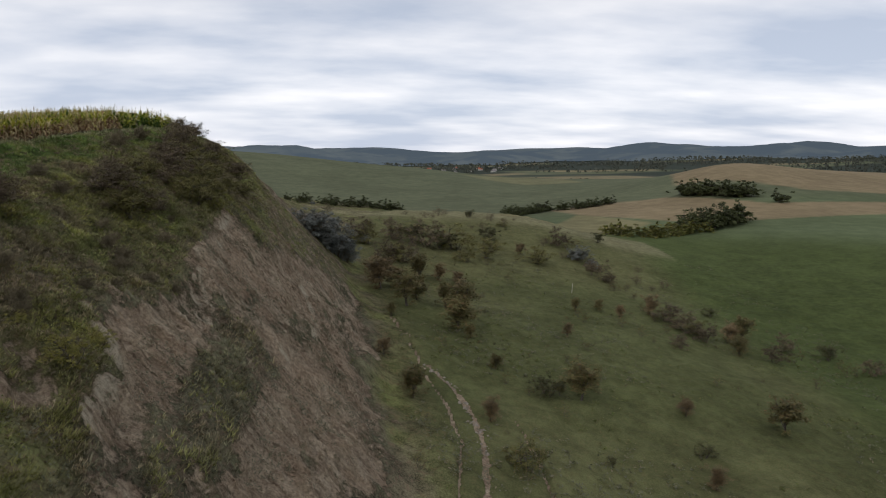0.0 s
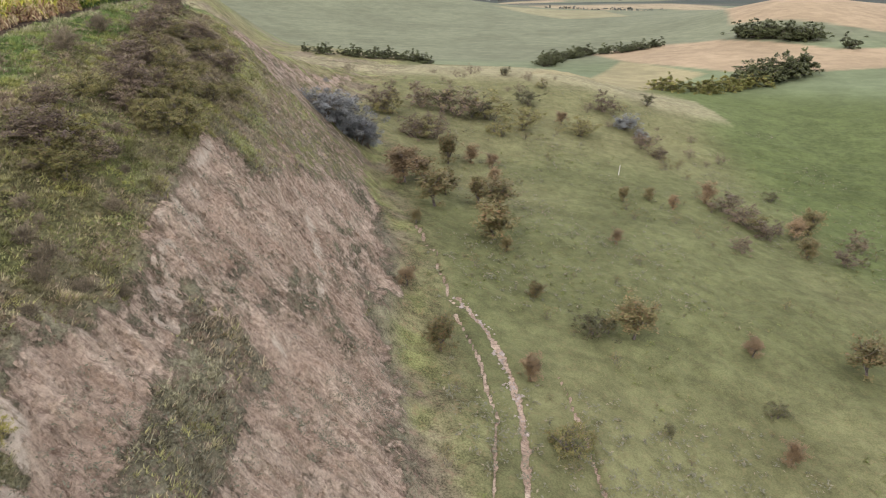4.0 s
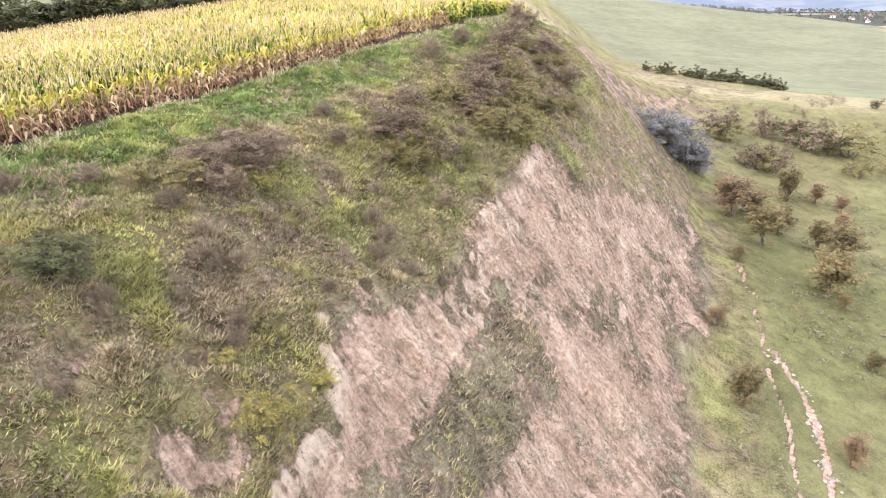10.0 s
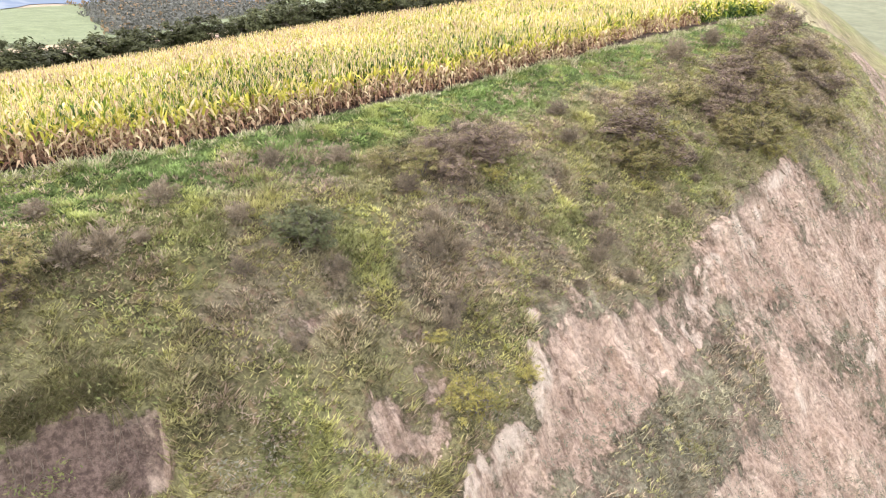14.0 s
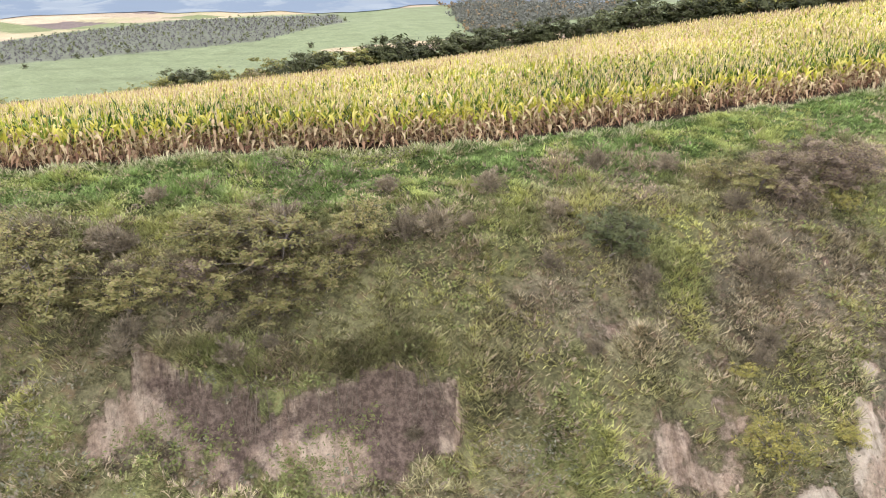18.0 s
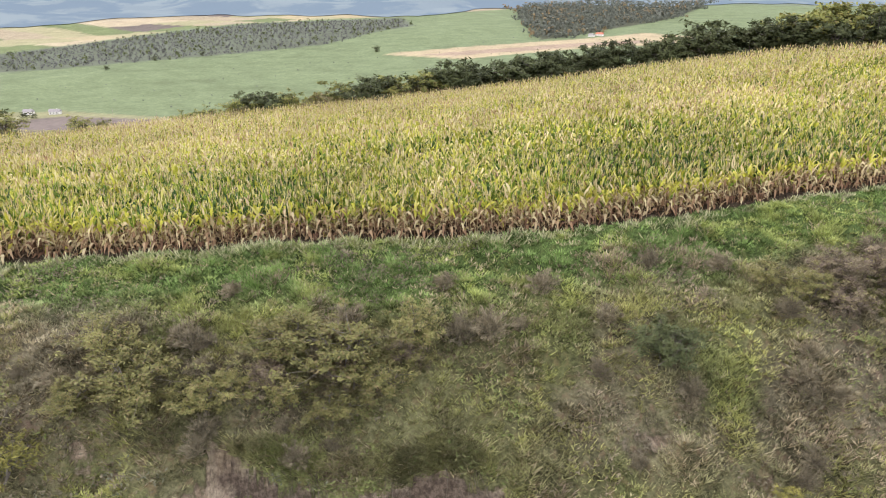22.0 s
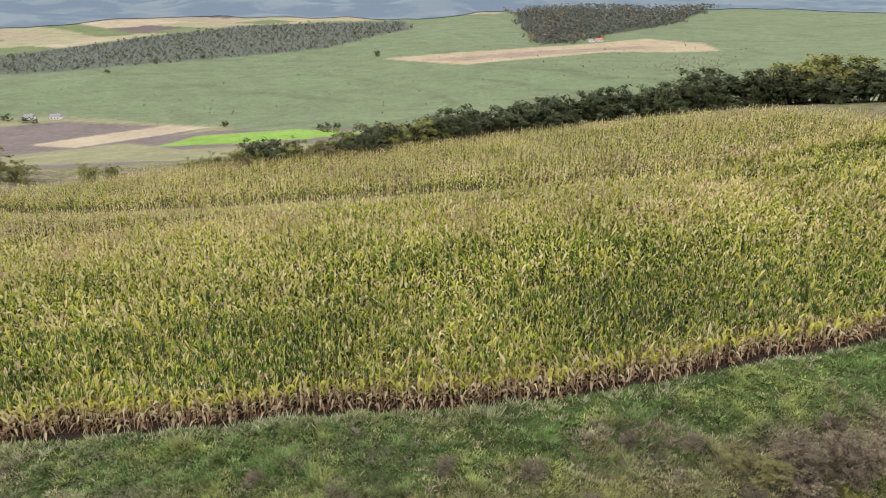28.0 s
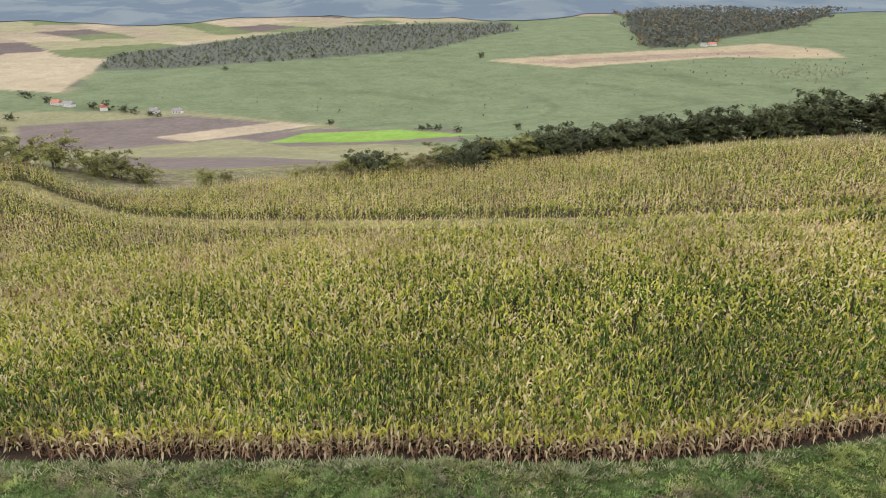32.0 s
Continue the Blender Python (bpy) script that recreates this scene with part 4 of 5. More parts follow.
def plant_parts(seed, shape, leaf_per, leaf_size, stems=7, boughs=7):
    """A woody plant one metre high: branches and foliage. shape: bush, tree, twiggy or low."""
    rng = np.random.default_rng(seed)
    paths, tips = [], []
    wide = {"bush": 0.6, "tree": 0.36, "twiggy": 0.5, "low": 1.0}[shape]
    if shape == "tree":
        lean = rng.normal(0, 0.05, 2)
        top = np.array([lean[0], lean[1], 0.36])
        paths.append([((0, 0, -0.06), 0.035), ((lean[0] * 0.4, lean[1] * 0.4, 0.2), 0.026), (tuple(top), 0.02)])
        start = [top * q for q in np.linspace(0.4, 1.0, stems)]
    else:
        start = [np.array([rng.normal(0, 0.08), rng.normal(0, 0.08), -0.05]) for _ in range(stems)]
    for i in range(stems):
        az = 6.283 * i / stems + rng.normal(0, 0.4)
        reach, up = wide * rng.uniform(0.25, 0.95), rng.uniform(0.5, 0.98)
        if shape == "tree":
            reach, up = reach * rng.uniform(0.5, 1.0), rng.uniform(0.4, 1.0)
        end = np.array([math.cos(az) * reach, math.sin(az) * reach, up * (1 - 0.5 * (reach / wide) ** 2)])
        s = start[i]
        mid = s + (end - s) * 0.5 + rng.normal(0, 0.05, 3) + np.array([0, 0, 0.06])
        r = 0.011 if shape == "twiggy" else 0.016
        paths.append([(tuple(s), r), (tuple(mid), r * 0.7), (tuple(end), r * 0.3)])
        tips.append(end)
        for _ in range(boughs):
            q = rng.uniform(0.35, 0.95)
            p = s + (mid - s) * min(1, 2 * q) + (end - mid) * max(0, 2 * q - 1)
            t = p + rng.normal(0, 1, 3) * (np.array([0.17, 0.17, 0.12]) * 1.25 if shape != "tree" else np.array([0.11, 0.11, 0.16])) + np.array([0, 0, 0.07])
            t[2] = max(0.06, t[2])
            paths.append([(tuple(p), r * 0.45), (tuple((p + t) / 2 + rng.normal(0, 0.02, 3)), r * 0.3), (tuple(t), r * 0.12)])
            tips.append(t)
    V, F = tubes(paths, 3)
    twigs = shape == 'twiggy'
    LV, LF = leaf_cards(rng, tips, 0.055 if shape == 'bush' else 0.05, leaf_per, leaf_size, 0.9 if shape == 'tree' else 0.6, 1.3 if twigs else 0.8, 0.13 if twigs else 0.36)
    LV[:, 2] = np.maximum(LV[:, 2], 0.02)
    return (V, F), (LV, LF)


def make_plant(name, kind, seed, shape, leaf_per, leaf_size, label, category, group, stems=7, boughs=7, part_name="foliage"):
    (V, F), (LV, LF) = plant_parts(seed, shape, leaf_per, leaf_size, stems, boughs)
    top = empty(name, label, category, group)
    child("trunk" if shape == "tree" else "stem", quick_mesh("stem", [tuple(v) for v in V], F, TWIG if kind in ("grey", "brown", "blue") else BARK), top)
    child("crown" if shape == "tree" else part_name, quick_mesh("crown", LV, LF, LEAF[kind]), top)
    return top


def scatter(sources, spots, seed, wide=1.0, sink=0.03, tall=1.0):
    """Copies of the given plants at spots of (x, y, height)."""
    spots = [(x, y, h * tall) for x, y, h in spots]
    rng = np.random.default_rng(seed)
    used = set()
    ground_z = height(np.array([p[0] for p in spots], float), np.array([p[1] for p in spots], float))
    for i, (x, y, h) in enumerate(spots):
        src = sources[i % len(sources)]
        z = float(ground_z[i]) - sink * h
        s = Matrix.Diagonal((h * wide * rng.uniform(0.9, 1.15), h * wide * rng.uniform(0.9, 1.15), h, 1))
        m = Matrix.Translation((x, y, z)) @ Euler((0, 0, rng.uniform(0, 6.28))).to_matrix().to_4x4()
        if id(src) not in used:
            used.add(id(src))
            src.matrix_basis = m @ s
            ob = src
        else:
            ob = copy_thing(src, m)
            ob.matrix_basis = m @ s


def kinds(name, kind, shape, seeds, per, size, label, category, group, **more):
    return [make_plant(name, kind, s, shape, per, size, label, category, group, **more) for s in seeds]


G1 = "shrubs on the hillside"


def thicket(cx, cy, rx, ry, n, lo, hi, seed):
    """Spots of a thicket inside an ellipse."""
    rng = np.random.default_rng(seed)
    out = []
    for i in range(n):
        a, q = 2.4 * i + rng.uniform(0, 0.5), math.sqrt((i + 0.5) / n)
        out.append((cx + rx * q * math.cos(a), cy + ry * q * math.sin(a), rng.uniform(lo, hi)))
    return out


# the thicket on the brow and along the slope
scatter(kinds("thorn_bush", "brown", "bush", (1, 2, 3), 40, 0.03, "purple-brown thorn bush with dark twigs on the grassy slope", "bush", G1, stems=10, boughs=10),
        [(-18.9, 34.6, 2.65), (-18.6, 45.6, 2.45), (-16.8, 61.8, 2.3), (-22.9, 69.5, 2.2), (-20.0, 50.5, 2.34), (-20.0, 66, 2.0), (-20.5, 39.0, 1.70), (-21.6, 26.2, 1.80),
         (-22.6, 63.5, 2.55), (-21.5, 58.0, 2.34), (-22.4, 23.0, 1.60), (-17.3, 36.0, 1.91)] + thicket(-18.7, 48, 2.4, 6, 4, 1.2, 2.0, 1) + thicket(-20.5, 62, 2.4, 9, 6, 1.0, 1.7, 2) + thicket(-23.2, 2, 1.4, 3.4, 5, 1.0, 1.7, 3) + thicket(-21.6, 24.6, 1.3, 2.4, 3, 1.1, 1.7, 9), 1, 1.15, 0.03, 0.98)
scatter(kinds("olive_bush", "olive", "bush", (5, 6, 7), 40, 0.03, "olive-green bush with yellowing leaves on the slope", "bush", G1, stems=10, boughs=10),
        [(-15.4, 45.6, 2.38), (-15.2, 57.2, 1.8), (-16.2, 42.4, 1.88), (-23.0, 2.4, 2.38), (-23.6, -4.9, 2.12), (-17.6, 33.4, 2.12), (-24.0, 0.2, 2.00), (-17.0, 49.5, 2.25),
         (-19.8, 42.0, 1.75), (-22.0, 21.6, 1.38), (-22.0, 3.6, 1.62), (-22.9, -2.6, 1.50), (-15.6, 52.6, 1.8), (-23.1, 20.3, 1.25)] + thicket(-22.9, 2.2, 1.6, 3.8, 8, 1.1, 1.9, 4) + thicket(-23.8, -5.4, 1.4, 2.4, 5, 1.0, 1.8, 5) + thicket(-17.6, 46, 2.4, 6, 7, 1.3, 2.2, 6) + thicket(-19.5, 60, 2.4, 9, 6, 1.1, 1.7, 7) + thicket(-18.2, 34.6, 1.3, 1.8, 4, 1.3, 2.0, 8), 2, 1.15, 0.03, 0.98)
scatter(kinds("yellow_bush", "yellow", "bush", (9, 10), 40, 0.03, "yellow-green bush on the slope", "bush", G1, boughs=8),
        [(-13.9, 16.0, 1.88), (-22.3, -9.0, 2.50), (-18.0, 36.4, 2.00), (-14.9, 44.6, 1.50), (-13.7, 18.9, 0.88), (-16.1, 16.4, 0.75), (-20.4, 24.6, 1.00)], 3, 1.05)
scatter(kinds("dark_bush", "tree", "bush", (12,), 44, 0.034, "dense dark green bush in the grass", "bush", G1, stems=10, boughs=12),
        [(-21.0, 14.1, 1.94)], 4, 0.95)
GREY = [(-23.9, 26.2, 1.0), (-25.2, 15.9, 0.9), (-19.5, 14.6, 0.9), (-19.2, 19.2, 0.9), (-24.7, 10.7, 1.0), (-25.5, 73.4, 2.0), (-25.8, -5.2, 1.0), (-23.2, 6.8, 1.1),
        (-24.5, 18.8, 0.9), (-22.2, 23.4, 1.2), (-19.8, 19.9, 0.8), (-21.6, -2.9, 0.9), (-26.2, 7.0, 0.7), (-27.3, -1.6, 0.7), (-21.5, 20.1, 1.0), (-22.7, 12.7, 0.8),
        (-23.0, 7.9, 1.2), (-24.4, 2.6, 1.4), (-25.0, -2.8, 1.0), (-20.6, 31.0, 1.0), (-22.8, 33.0, 1.0), (-23.5, 48.3, 1.6), (-24.0, 55.0, 1.4), (-20.3, -6.5, 0.9)]
rng = np.random.default_rng(33)
for _ in range(48):
    yy = rng.uniform(-14, 44)
    t = rng.uniform(0.1, 1.0)
    GREY.append((float(line(np.array(yy), 3)) + t * float(line(np.array(yy), 5) - line(np.array(yy), 3)) + rng.normal(0, 0.7), yy, rng.uniform(0.4, 0.95)))
scatter(kinds("dry_bush", "grey", "twiggy", (14, 15, 16), 9, 0.085, "dry grey-brown twiggy bush in the grass", "bush", G1, stems=11, boughs=13), GREY, 5, 1.1)

# the bowl below the scarp
G2 = "shrubs in the valley"
scatter(kinds("silver_bush", "blue", "bush", (18, 19), 70, 0.03, "broad silver-grey thorn bush at the foot of the scarp", "bush", G2, stems=12, boughs=9),
        [(-12.0, 88.0, 4.2), (-10.4, 90.6, 4.8), (-8.8, 92.4, 4.6), (-7.6, 94.0, 3.4), (40.0, 135.7, 3.4), (42.4, 132.6, 2.4)], 6, 1.1)
scatter(kinds("hawthorn_tree", "haw", "tree", (20, 21, 22), 40, 0.036, "small round hawthorn tree with olive and rusty leaves", "tree", G2, stems=9, boughs=7),
        [(0.1, 86.7, 3.3), (3.7, 100.4, 4.3), (1.4, 77.9, 4.3), (2.9, 84.3, 3.4), (6.9, 82.8, 3.5), (9.1, 79.5, 4.1), (7.6, 70.7, 4.3), (8.7, 67.6, 1.7), (-0.8, 71.0, 1.7), (10.2, 58.1, 1.6),
         (1.2, 46.0, 2.8), (18.4, 53.9, 3.9), (33.2, 97.1, 2.0), (28.7, 95.0, 2.1), (40.1, 53.5, 3.6), (55.9, 93.8, 4.0), (50.2, 83.1, 3.0), (16.2, 54.1, 1.5)], 7, 1.3)
scatter(kinds("rusty_tree", "red", "tree", (24, 25), 36, 0.036, "small hawthorn tree with rusty red-brown leaves", "tree", G2, stems=9, boughs=7),
        [(-2.2, 83.6, 4.8), (7.3, 102.3, 2.6), (10.4, 101.6, 2.3), (9.9, 93.1, 2.4), (-1.5, 55.6, 1.9), (7.9, 44.8, 2.0), (29.5, 54.1, 2.0), (22.3, 74.7, 1.7), (36.2, 95.3, 2.3), (42.8, 99.8, 3.1),
         (26.2, 130.4, 2.6), (26.5, 40.6, 1.9), (52.5, 91.0, 3.2)], 8, 1.3)
scatter(kinds("valley_thorn", "brown", "bush", (27, 28), 40, 0.034, "dense purple-brown thorn bush in the valley", "bush", G2),
        [(-7.0, 122.7, 5.2), (-0.1, 131.1, 5.1), (6.4, 128.2, 6.0), (-1.3, 110.5, 4.2), (1.9, 112.8, 4.8), (36.9, 142.4, 4.7), (40.5, 125.9, 3.4), (43.0, 122.5, 2.7), (45.0, 97.2, 3.5), (46.2, 92.7, 3.8),
         (47.1, 87.8, 3.2), (40.0, 80.0, 2.4), (55.2, 82.6, 2.8), (60.7, 89.8, 3.0), (71.2, 83.2, 2.8)], 9, 1.0)
scatter(kinds("valley_bush", "dark", "bush", (30, 31), 40, 0.034, "dark green thorn bush in the valley", "bush", G2),
        [(9.1, 128.6, 5.0), (3.8, 129.6, 5.0), (21.2, 139.7, 3.7), (18.7, 159.2, 2.3), (14.6, 53.5, 2.6), (17.9, 42.1, 0.9), (28.0, 45.8, 1.6), (67.3, 88.3, 3.0), (58.1, 109.7, 2.2), (50.2, 155.2, 3.0)], 10, 1.1)
scatter(kinds("valley_olive_bush", "olive", "bush", (57, 58), 40, 0.034, "olive-green thorn bush in the valley", "bush", G2),
        [(12.2, 128.5, 5.4), (18.3, 123.9, 4.8), (13.4, 119.2, 3.4), (29.1, 126.4, 4.4), (9.5, 37.3, 2.6), (46.9, 90.8, 2.8), (25.7, 150.4, 2.0), (0.6, 112.0, 3.8), (-5.6, 121.8, 4.2)], 13, 1.1)
SMALL = [(5.1, 62.7, 1.5), (10.8, 54.8, 1.4), (12.8, 52.8, 1.2), (15.8, 49.4, 1.5), (9.3, 35.7, 1.1), (18.6, 39.3, 0.6), (27.6, 85.8, 1.6), (23.4, 69.3, 1.5), (19.3, 63.5, 1.1), (34.0, 87.9, 1.5),
         (34.8, 82.1, 1.9), (44.5, 112.7, 1.5), (35.6, 79.1, 1.1), (20.3, 110.0, 1.7), (28.1, 91.3, 1.6), (24.4, 125.0, 1.7), (17.8, 118.4, 2.0), (41.1, 145.2, 2.4), (46.6, 121.4, 1.8), (1.2, 33.9, 1.5),
         (2.2, 41.5, 1.2), (37.6, 64.0, 1.3), (54.3, 70.8, 2.0)]
GULLY = [(40, 147), (44, 123), (44, 103), (45, 89), (59, 87), (72, 82)]
for (ax, ay), (bx, by) in zip(GULLY, GULLY[1:]):
    for _ in range(int(math.hypot(bx - ax, by - ay) / 2.2)):
        q = rng.uniform(0, 1)
        SMALL.append((ax + (bx - ax) * q + rng.normal(0, 2.2), ay + (by - ay) * q + rng.normal(0, 2.2), rng.uniform(0.9, 2.4)))
for _ in range(70):
    q = rng.uniform(0, 1)
    SMALL.append((4 + 62 * rng.uniform(0, 1), 36 + 100 * q, rng.uniform(0.35, 0.8)))
scatter(kinds("small_bush", "haw", "twiggy", (33, 34, 35), 14, 0.042, "small thin bush scattered on the pasture", "bush", G2, stems=6, boughs=5), SMALL, 11, 1.0)
scatter(kinds("rim_bush", "grey", "twiggy", (36, 37), 14, 0.05, "grey leafless bush on the slope of the bowl", "bush", G2, stems=7, boughs=6),
        [(float(-20 + 75 * t + 3 * math.sin(9 * t)), float(118 + 34 * math.sin(2.6 * t + 0.4) + rng.normal(0, 6)), rng.uniform(1.0, 2.6)) for t in np.linspace(0.05, 1, 30)], 12, 1.0)


def build_grass():
    """Tufts of blades on the hillside."""
    rng = np.random.default_rng(5)
    n = 190000
    y = rng.uniform(-34, 78, n)
    t = rng.uniform(0, 1, n)
    x = line(y, 1) + 0.1 + t * (line(y, 5) + 5 + 9 * rng.random(n) ** 2 - line(y, 1))
    thick = fbm(x * 0.9, y * 0.9, 3, 97)
    keep = (rng.random(n) < np.clip(30 / np.hypot(x, y - 6), 0.3, 1) * (0.45 + 0.55 * smooth(-0.25, 0.25, thick))) & (bare_mask(x, y) < 0.26 + 0.24 * rng.random(n))
    b = np.degrees(np.arctan2(-x, y))
    keep &= (b > 5) & (b < 126)
    x, y, thick = x[keep], y[keep], thick[keep]
    # turf hanging over the broken edge
    q = rng.uniform(0, len(LIP) - 1, 1500)
    ex, ey = np.interp(q, np.arange(len(LIP)), np.array(LIP)[:, 0]), np.interp(q, np.arange(len(LIP)), np.array(LIP)[:, 1])
    ex, ey = ex - 0.55 * fbm(ex * 0.9, ey * 0.9, 3, 131) + rng.normal(-0.25, 0.22, len(q)), ey + rng.normal(0, 0.15, len(q))
    edge_ok = bare_mask(ex, ey) < 0.75
    x, y, thick = np.concatenate([x, ex[edge_ok]]), np.concatenate([y, ey[edge_ok]]), np.concatenate([thick, np.full(edge_ok.sum(), 0.6)])
    n = len(x)
    d = x - line(y, 1)
    clump = fbm(x * 0.5, y * 0.5, 3, 91)
    clot = fbm(x * 1.6, y * 1.6, 3, 93)
    col = cover_colour(x, y) * (rng.uniform(0.8, 1.2, (n, 1)) * (1 + 0.7 * clot)[:, None])
    lively = smooth(-0.05, 0.3, fbm(x * 0.7 + 11, y * 0.7, 3, 95))[:, None]
    col = col * (1 - lively) + (0.5 * col * np.array((1.05, 1.08, 0.85)) + 0.5 * np.array((0.25, 0.245, 0.088)) * (1 + 0.5 * clot)[:, None]) * lively
    strawy = (rng.random(n) < 0.06 + 0.5 * smooth(0.05, 0.45, clump)) & (d > 1.0)
    col[strawy] = np.array((0.25, 0.208, 0.13)) * rng.uniform(0.7, 1.3, (strawy.sum(), 1))
    brown = (rng.random(n) < 0.4 * smooth(0.1, 0.4, fbm(x * 0.35 + 31, y * 0.35, 3, 99))) & (d > 2.0)
    col[brown] = np.array((0.185, 0.145, 0.098)) * rng.uniform(0.7, 1.3, (brown.sum(), 1))
    fringe = (d < 0.9 + 0.9 * clump) & (rng.random(n) < 0.4)
    col[fringe] = np.array((0.26, 0.25, 0.14)) * rng.uniform(0.7, 1.15, (fringe.sum(), 1))
    hgt = rng.uniform(0.1, 0.24, n) * (1 + 0.8 * smooth(-0.1, 0.5, thick)) * np.where(fringe, 1.6, 1)
    blades = 7
    P = np.empty((n, blades, 3, 3))
    base = np.stack([x, y, height(x, y) - 0.02], -1)
    for k in range(blades):
        az = rng.uniform(0, 6.283, n)
        off = np.stack([np.cos(az), np.sin(az), 0 * az], -1)
        side = np.stack([-np.sin(az), np.cos(az), 0 * az], -1) * rng.uniform(0.018, 0.04, (n, 1))
        root = base + off * 0.05
        P[:, k, 0], P[:, k, 1] = root - side, root + side
        P[:, k, 2] = root + off * (hgt * rng.uniform(0.5, 1.3, n))[:, None] + np.array([0, 0, 1]) * (hgt * rng.uniform(0.5, 1.1, n))[:, None]
    V = P.reshape(-1, 3)
    me = quick_mesh("grass", V, np.arange(len(V)).reshape(-1, 3), GRASS, None, {"cover": np.repeat(col, blades * 3, 0)})
    tagged(new("grass", me), "tufts of green and dry straw-coloured grass on the hillside", "grass", kind="stuff")


build_grass()


def build_clods():
    """Ribs and clods of soil on the bare scarp, drawn out down the fall line."""
    rng = np.random.default_rng(8)
    n = 46000
    y = rng.uniform(8, 76, n)
    x = line(y, 5) + rng.uniform(-0.12, 1.0, n) * (line(y, 7) - line(y, 5))
    keep = (bare_mask(x, y) > 0.42 + 0.2 * rng.random(n)) & (rng.random(n) < 0.35 + 0.65 * smooth(-0.2, 0.2, fbm(x * 0.7, y * 1.4, 3, 119)))
    x, y = x[keep][:7500], y[keep][:7500]
    n = len(x)
    z = height(x, y)
    gx, gy = (height(x + 0.5, y) - height(x - 0.5, y)), (height(x, y + 0.5) - height(x, y - 0.5))
    down = np.stack([-gx, -gy, -(gx ** 2 + gy ** 2)], -1)
    down /= np.linalg.norm(down, axis=1)[:, None] + 1e-6
    up = np.stack([-gx, -gy, np.ones(n)], -1)
    up /= np.linalg.norm(up, axis=1)[:, None]
    side = np.cross(up, down)
    s = rng.uniform(0.035, 0.1, n) * np.where(rng.random(n) < 0.08, 1.8, 1)
    long = s * rng.uniform(0.9, 3.6, n)
    axis = np.stack([down * long[:, None], side * s[:, None], up * (s * 0.9)[:, None]], 1)
    base = np.array([(1, 0, -0.2), (-1, 0, -0.2), (0, 1, 0), (0, -1, 0), (-0.3, 0, 1), (0.2, 0, -0.8)], float)
    P = (base[None] * rng.uniform(0.6, 1.3, (n, 6, 1)) + rng.normal(0, 0.14, (n, 6, 3))) @ axis
    P = P + np.stack([x, y, z + 0.1 * s], -1)[:, None, :]
    F = np.array([(0, 2, 4), (2, 1, 4), (1, 3, 4), (3, 0, 4), (2, 0, 5), (1, 2, 5), (3, 1, 5), (0, 3, 5)])
    faces = (F[None] + (np.arange(n) * 6)[:, None, None]).reshape(-1, 3)
    me = quick_mesh("soil_clods", P.reshape(-1, 3), faces, GROUND, {"bare": np.full(n * 6, 1.6), "wild": np.ones(n * 6), "pale": np.repeat(pale_mask(x, y), 6)}, {"cover": np.tile((0.3, 0.22, 0.16), (n * 6, 1))})
    tagged(new("soil_clods", me), "ribs and loose clods of pale clay on the eroded scarp", "soil", kind="stuff")


build_clods()


def build_stones():
    """Pale stones along the washed-out track in the valley."""
    rng = np.random.default_rng(18)
    n = 130
    pick = rng.uniform(0, 1, n)
    px, py = np.array(TRACKS[0][0][:7]).T
    k = np.linspace(0, 1, 7)
    x, y = np.interp(pick, k, px) + rng.normal(0, 0.24, n), np.interp(pick, k, py) + rng.normal(0, 0.24, n)
    s = rng.uniform(0.05, 0.16, n) * np.where(rng.random(n) < 0.08, 1.9, 1)
    base = np.array([(1, 0, 0), (-1, 0, 0), (0, 1, 0), (0, -1, 0), (0, 0, 0.8), (0, 0, -0.6)], float)
    P = (base[None] * rng.uniform(0.6, 1.3, (n, 6, 1)) + rng.normal(0, 0.15, (n, 6, 3))) * s[:, None, None]
    P = P + np.stack([x, y, height(x, y) + 0.2 * s], -1)[:, None, :]
    F = np.array([(0, 2, 4), (2, 1, 4), (1, 3, 4), (3, 0, 4), (2, 0, 5), (1, 2, 5), (3, 1, 5), (0, 3, 5)])
    faces = (F[None] + (np.arange(n) * 6)[:, None, None]).reshape(-1, 3)
    me = quick_mesh("track_stones", P.reshape(-1, 3), faces, plain_material("pale_stone", (0.26, 0.22, 0.175), (0.4, 0.35, 0.29), 2.0, 0.9))
    tagged(new("track_stones", me), "pale broken stones in the washed-out track", "stones", kind="stuff")


build_stones()


def build_roots():
    """Bare roots hanging out of the broken turf edge."""
    rng = np.random.default_rng(28)
    paths = []
    px, py = np.array(LIP).T
    k = np.linspace(0, 1, len(px))
    for _ in range(90):
        q = rng.uniform(0.0, 1.0)
        x, y = np.interp(q, k, px) + rng.normal(0.2, 0.15), np.interp(q, k, py) + rng.normal(0, 0.2)
        pts, r = [], rng.uniform(0.008, 0.018)
        step = np.array([rng.uniform(0.12, 0.3), rng.normal(0, 0.14)])
        for i in range(4):
            pts.append(((x, y, float(height(np.array([x]), np.array([y]))[0]) + rng.uniform(0.03, 0.12)), r * (1 - 0.22 * i)))
            x, y = x + step[0] + rng.normal(0, 0.05), y + step[1] + rng.normal(0, 0.1)
        paths.append(pts)
    V, F = tubes(paths, 3)
    tagged(new("bare_roots", quick_mesh("bare_roots", [tuple(v) for v in V], F, TWIG)), "pale bare roots hanging from the broken turf edge", "roots", kind="stuff")


build_roots()


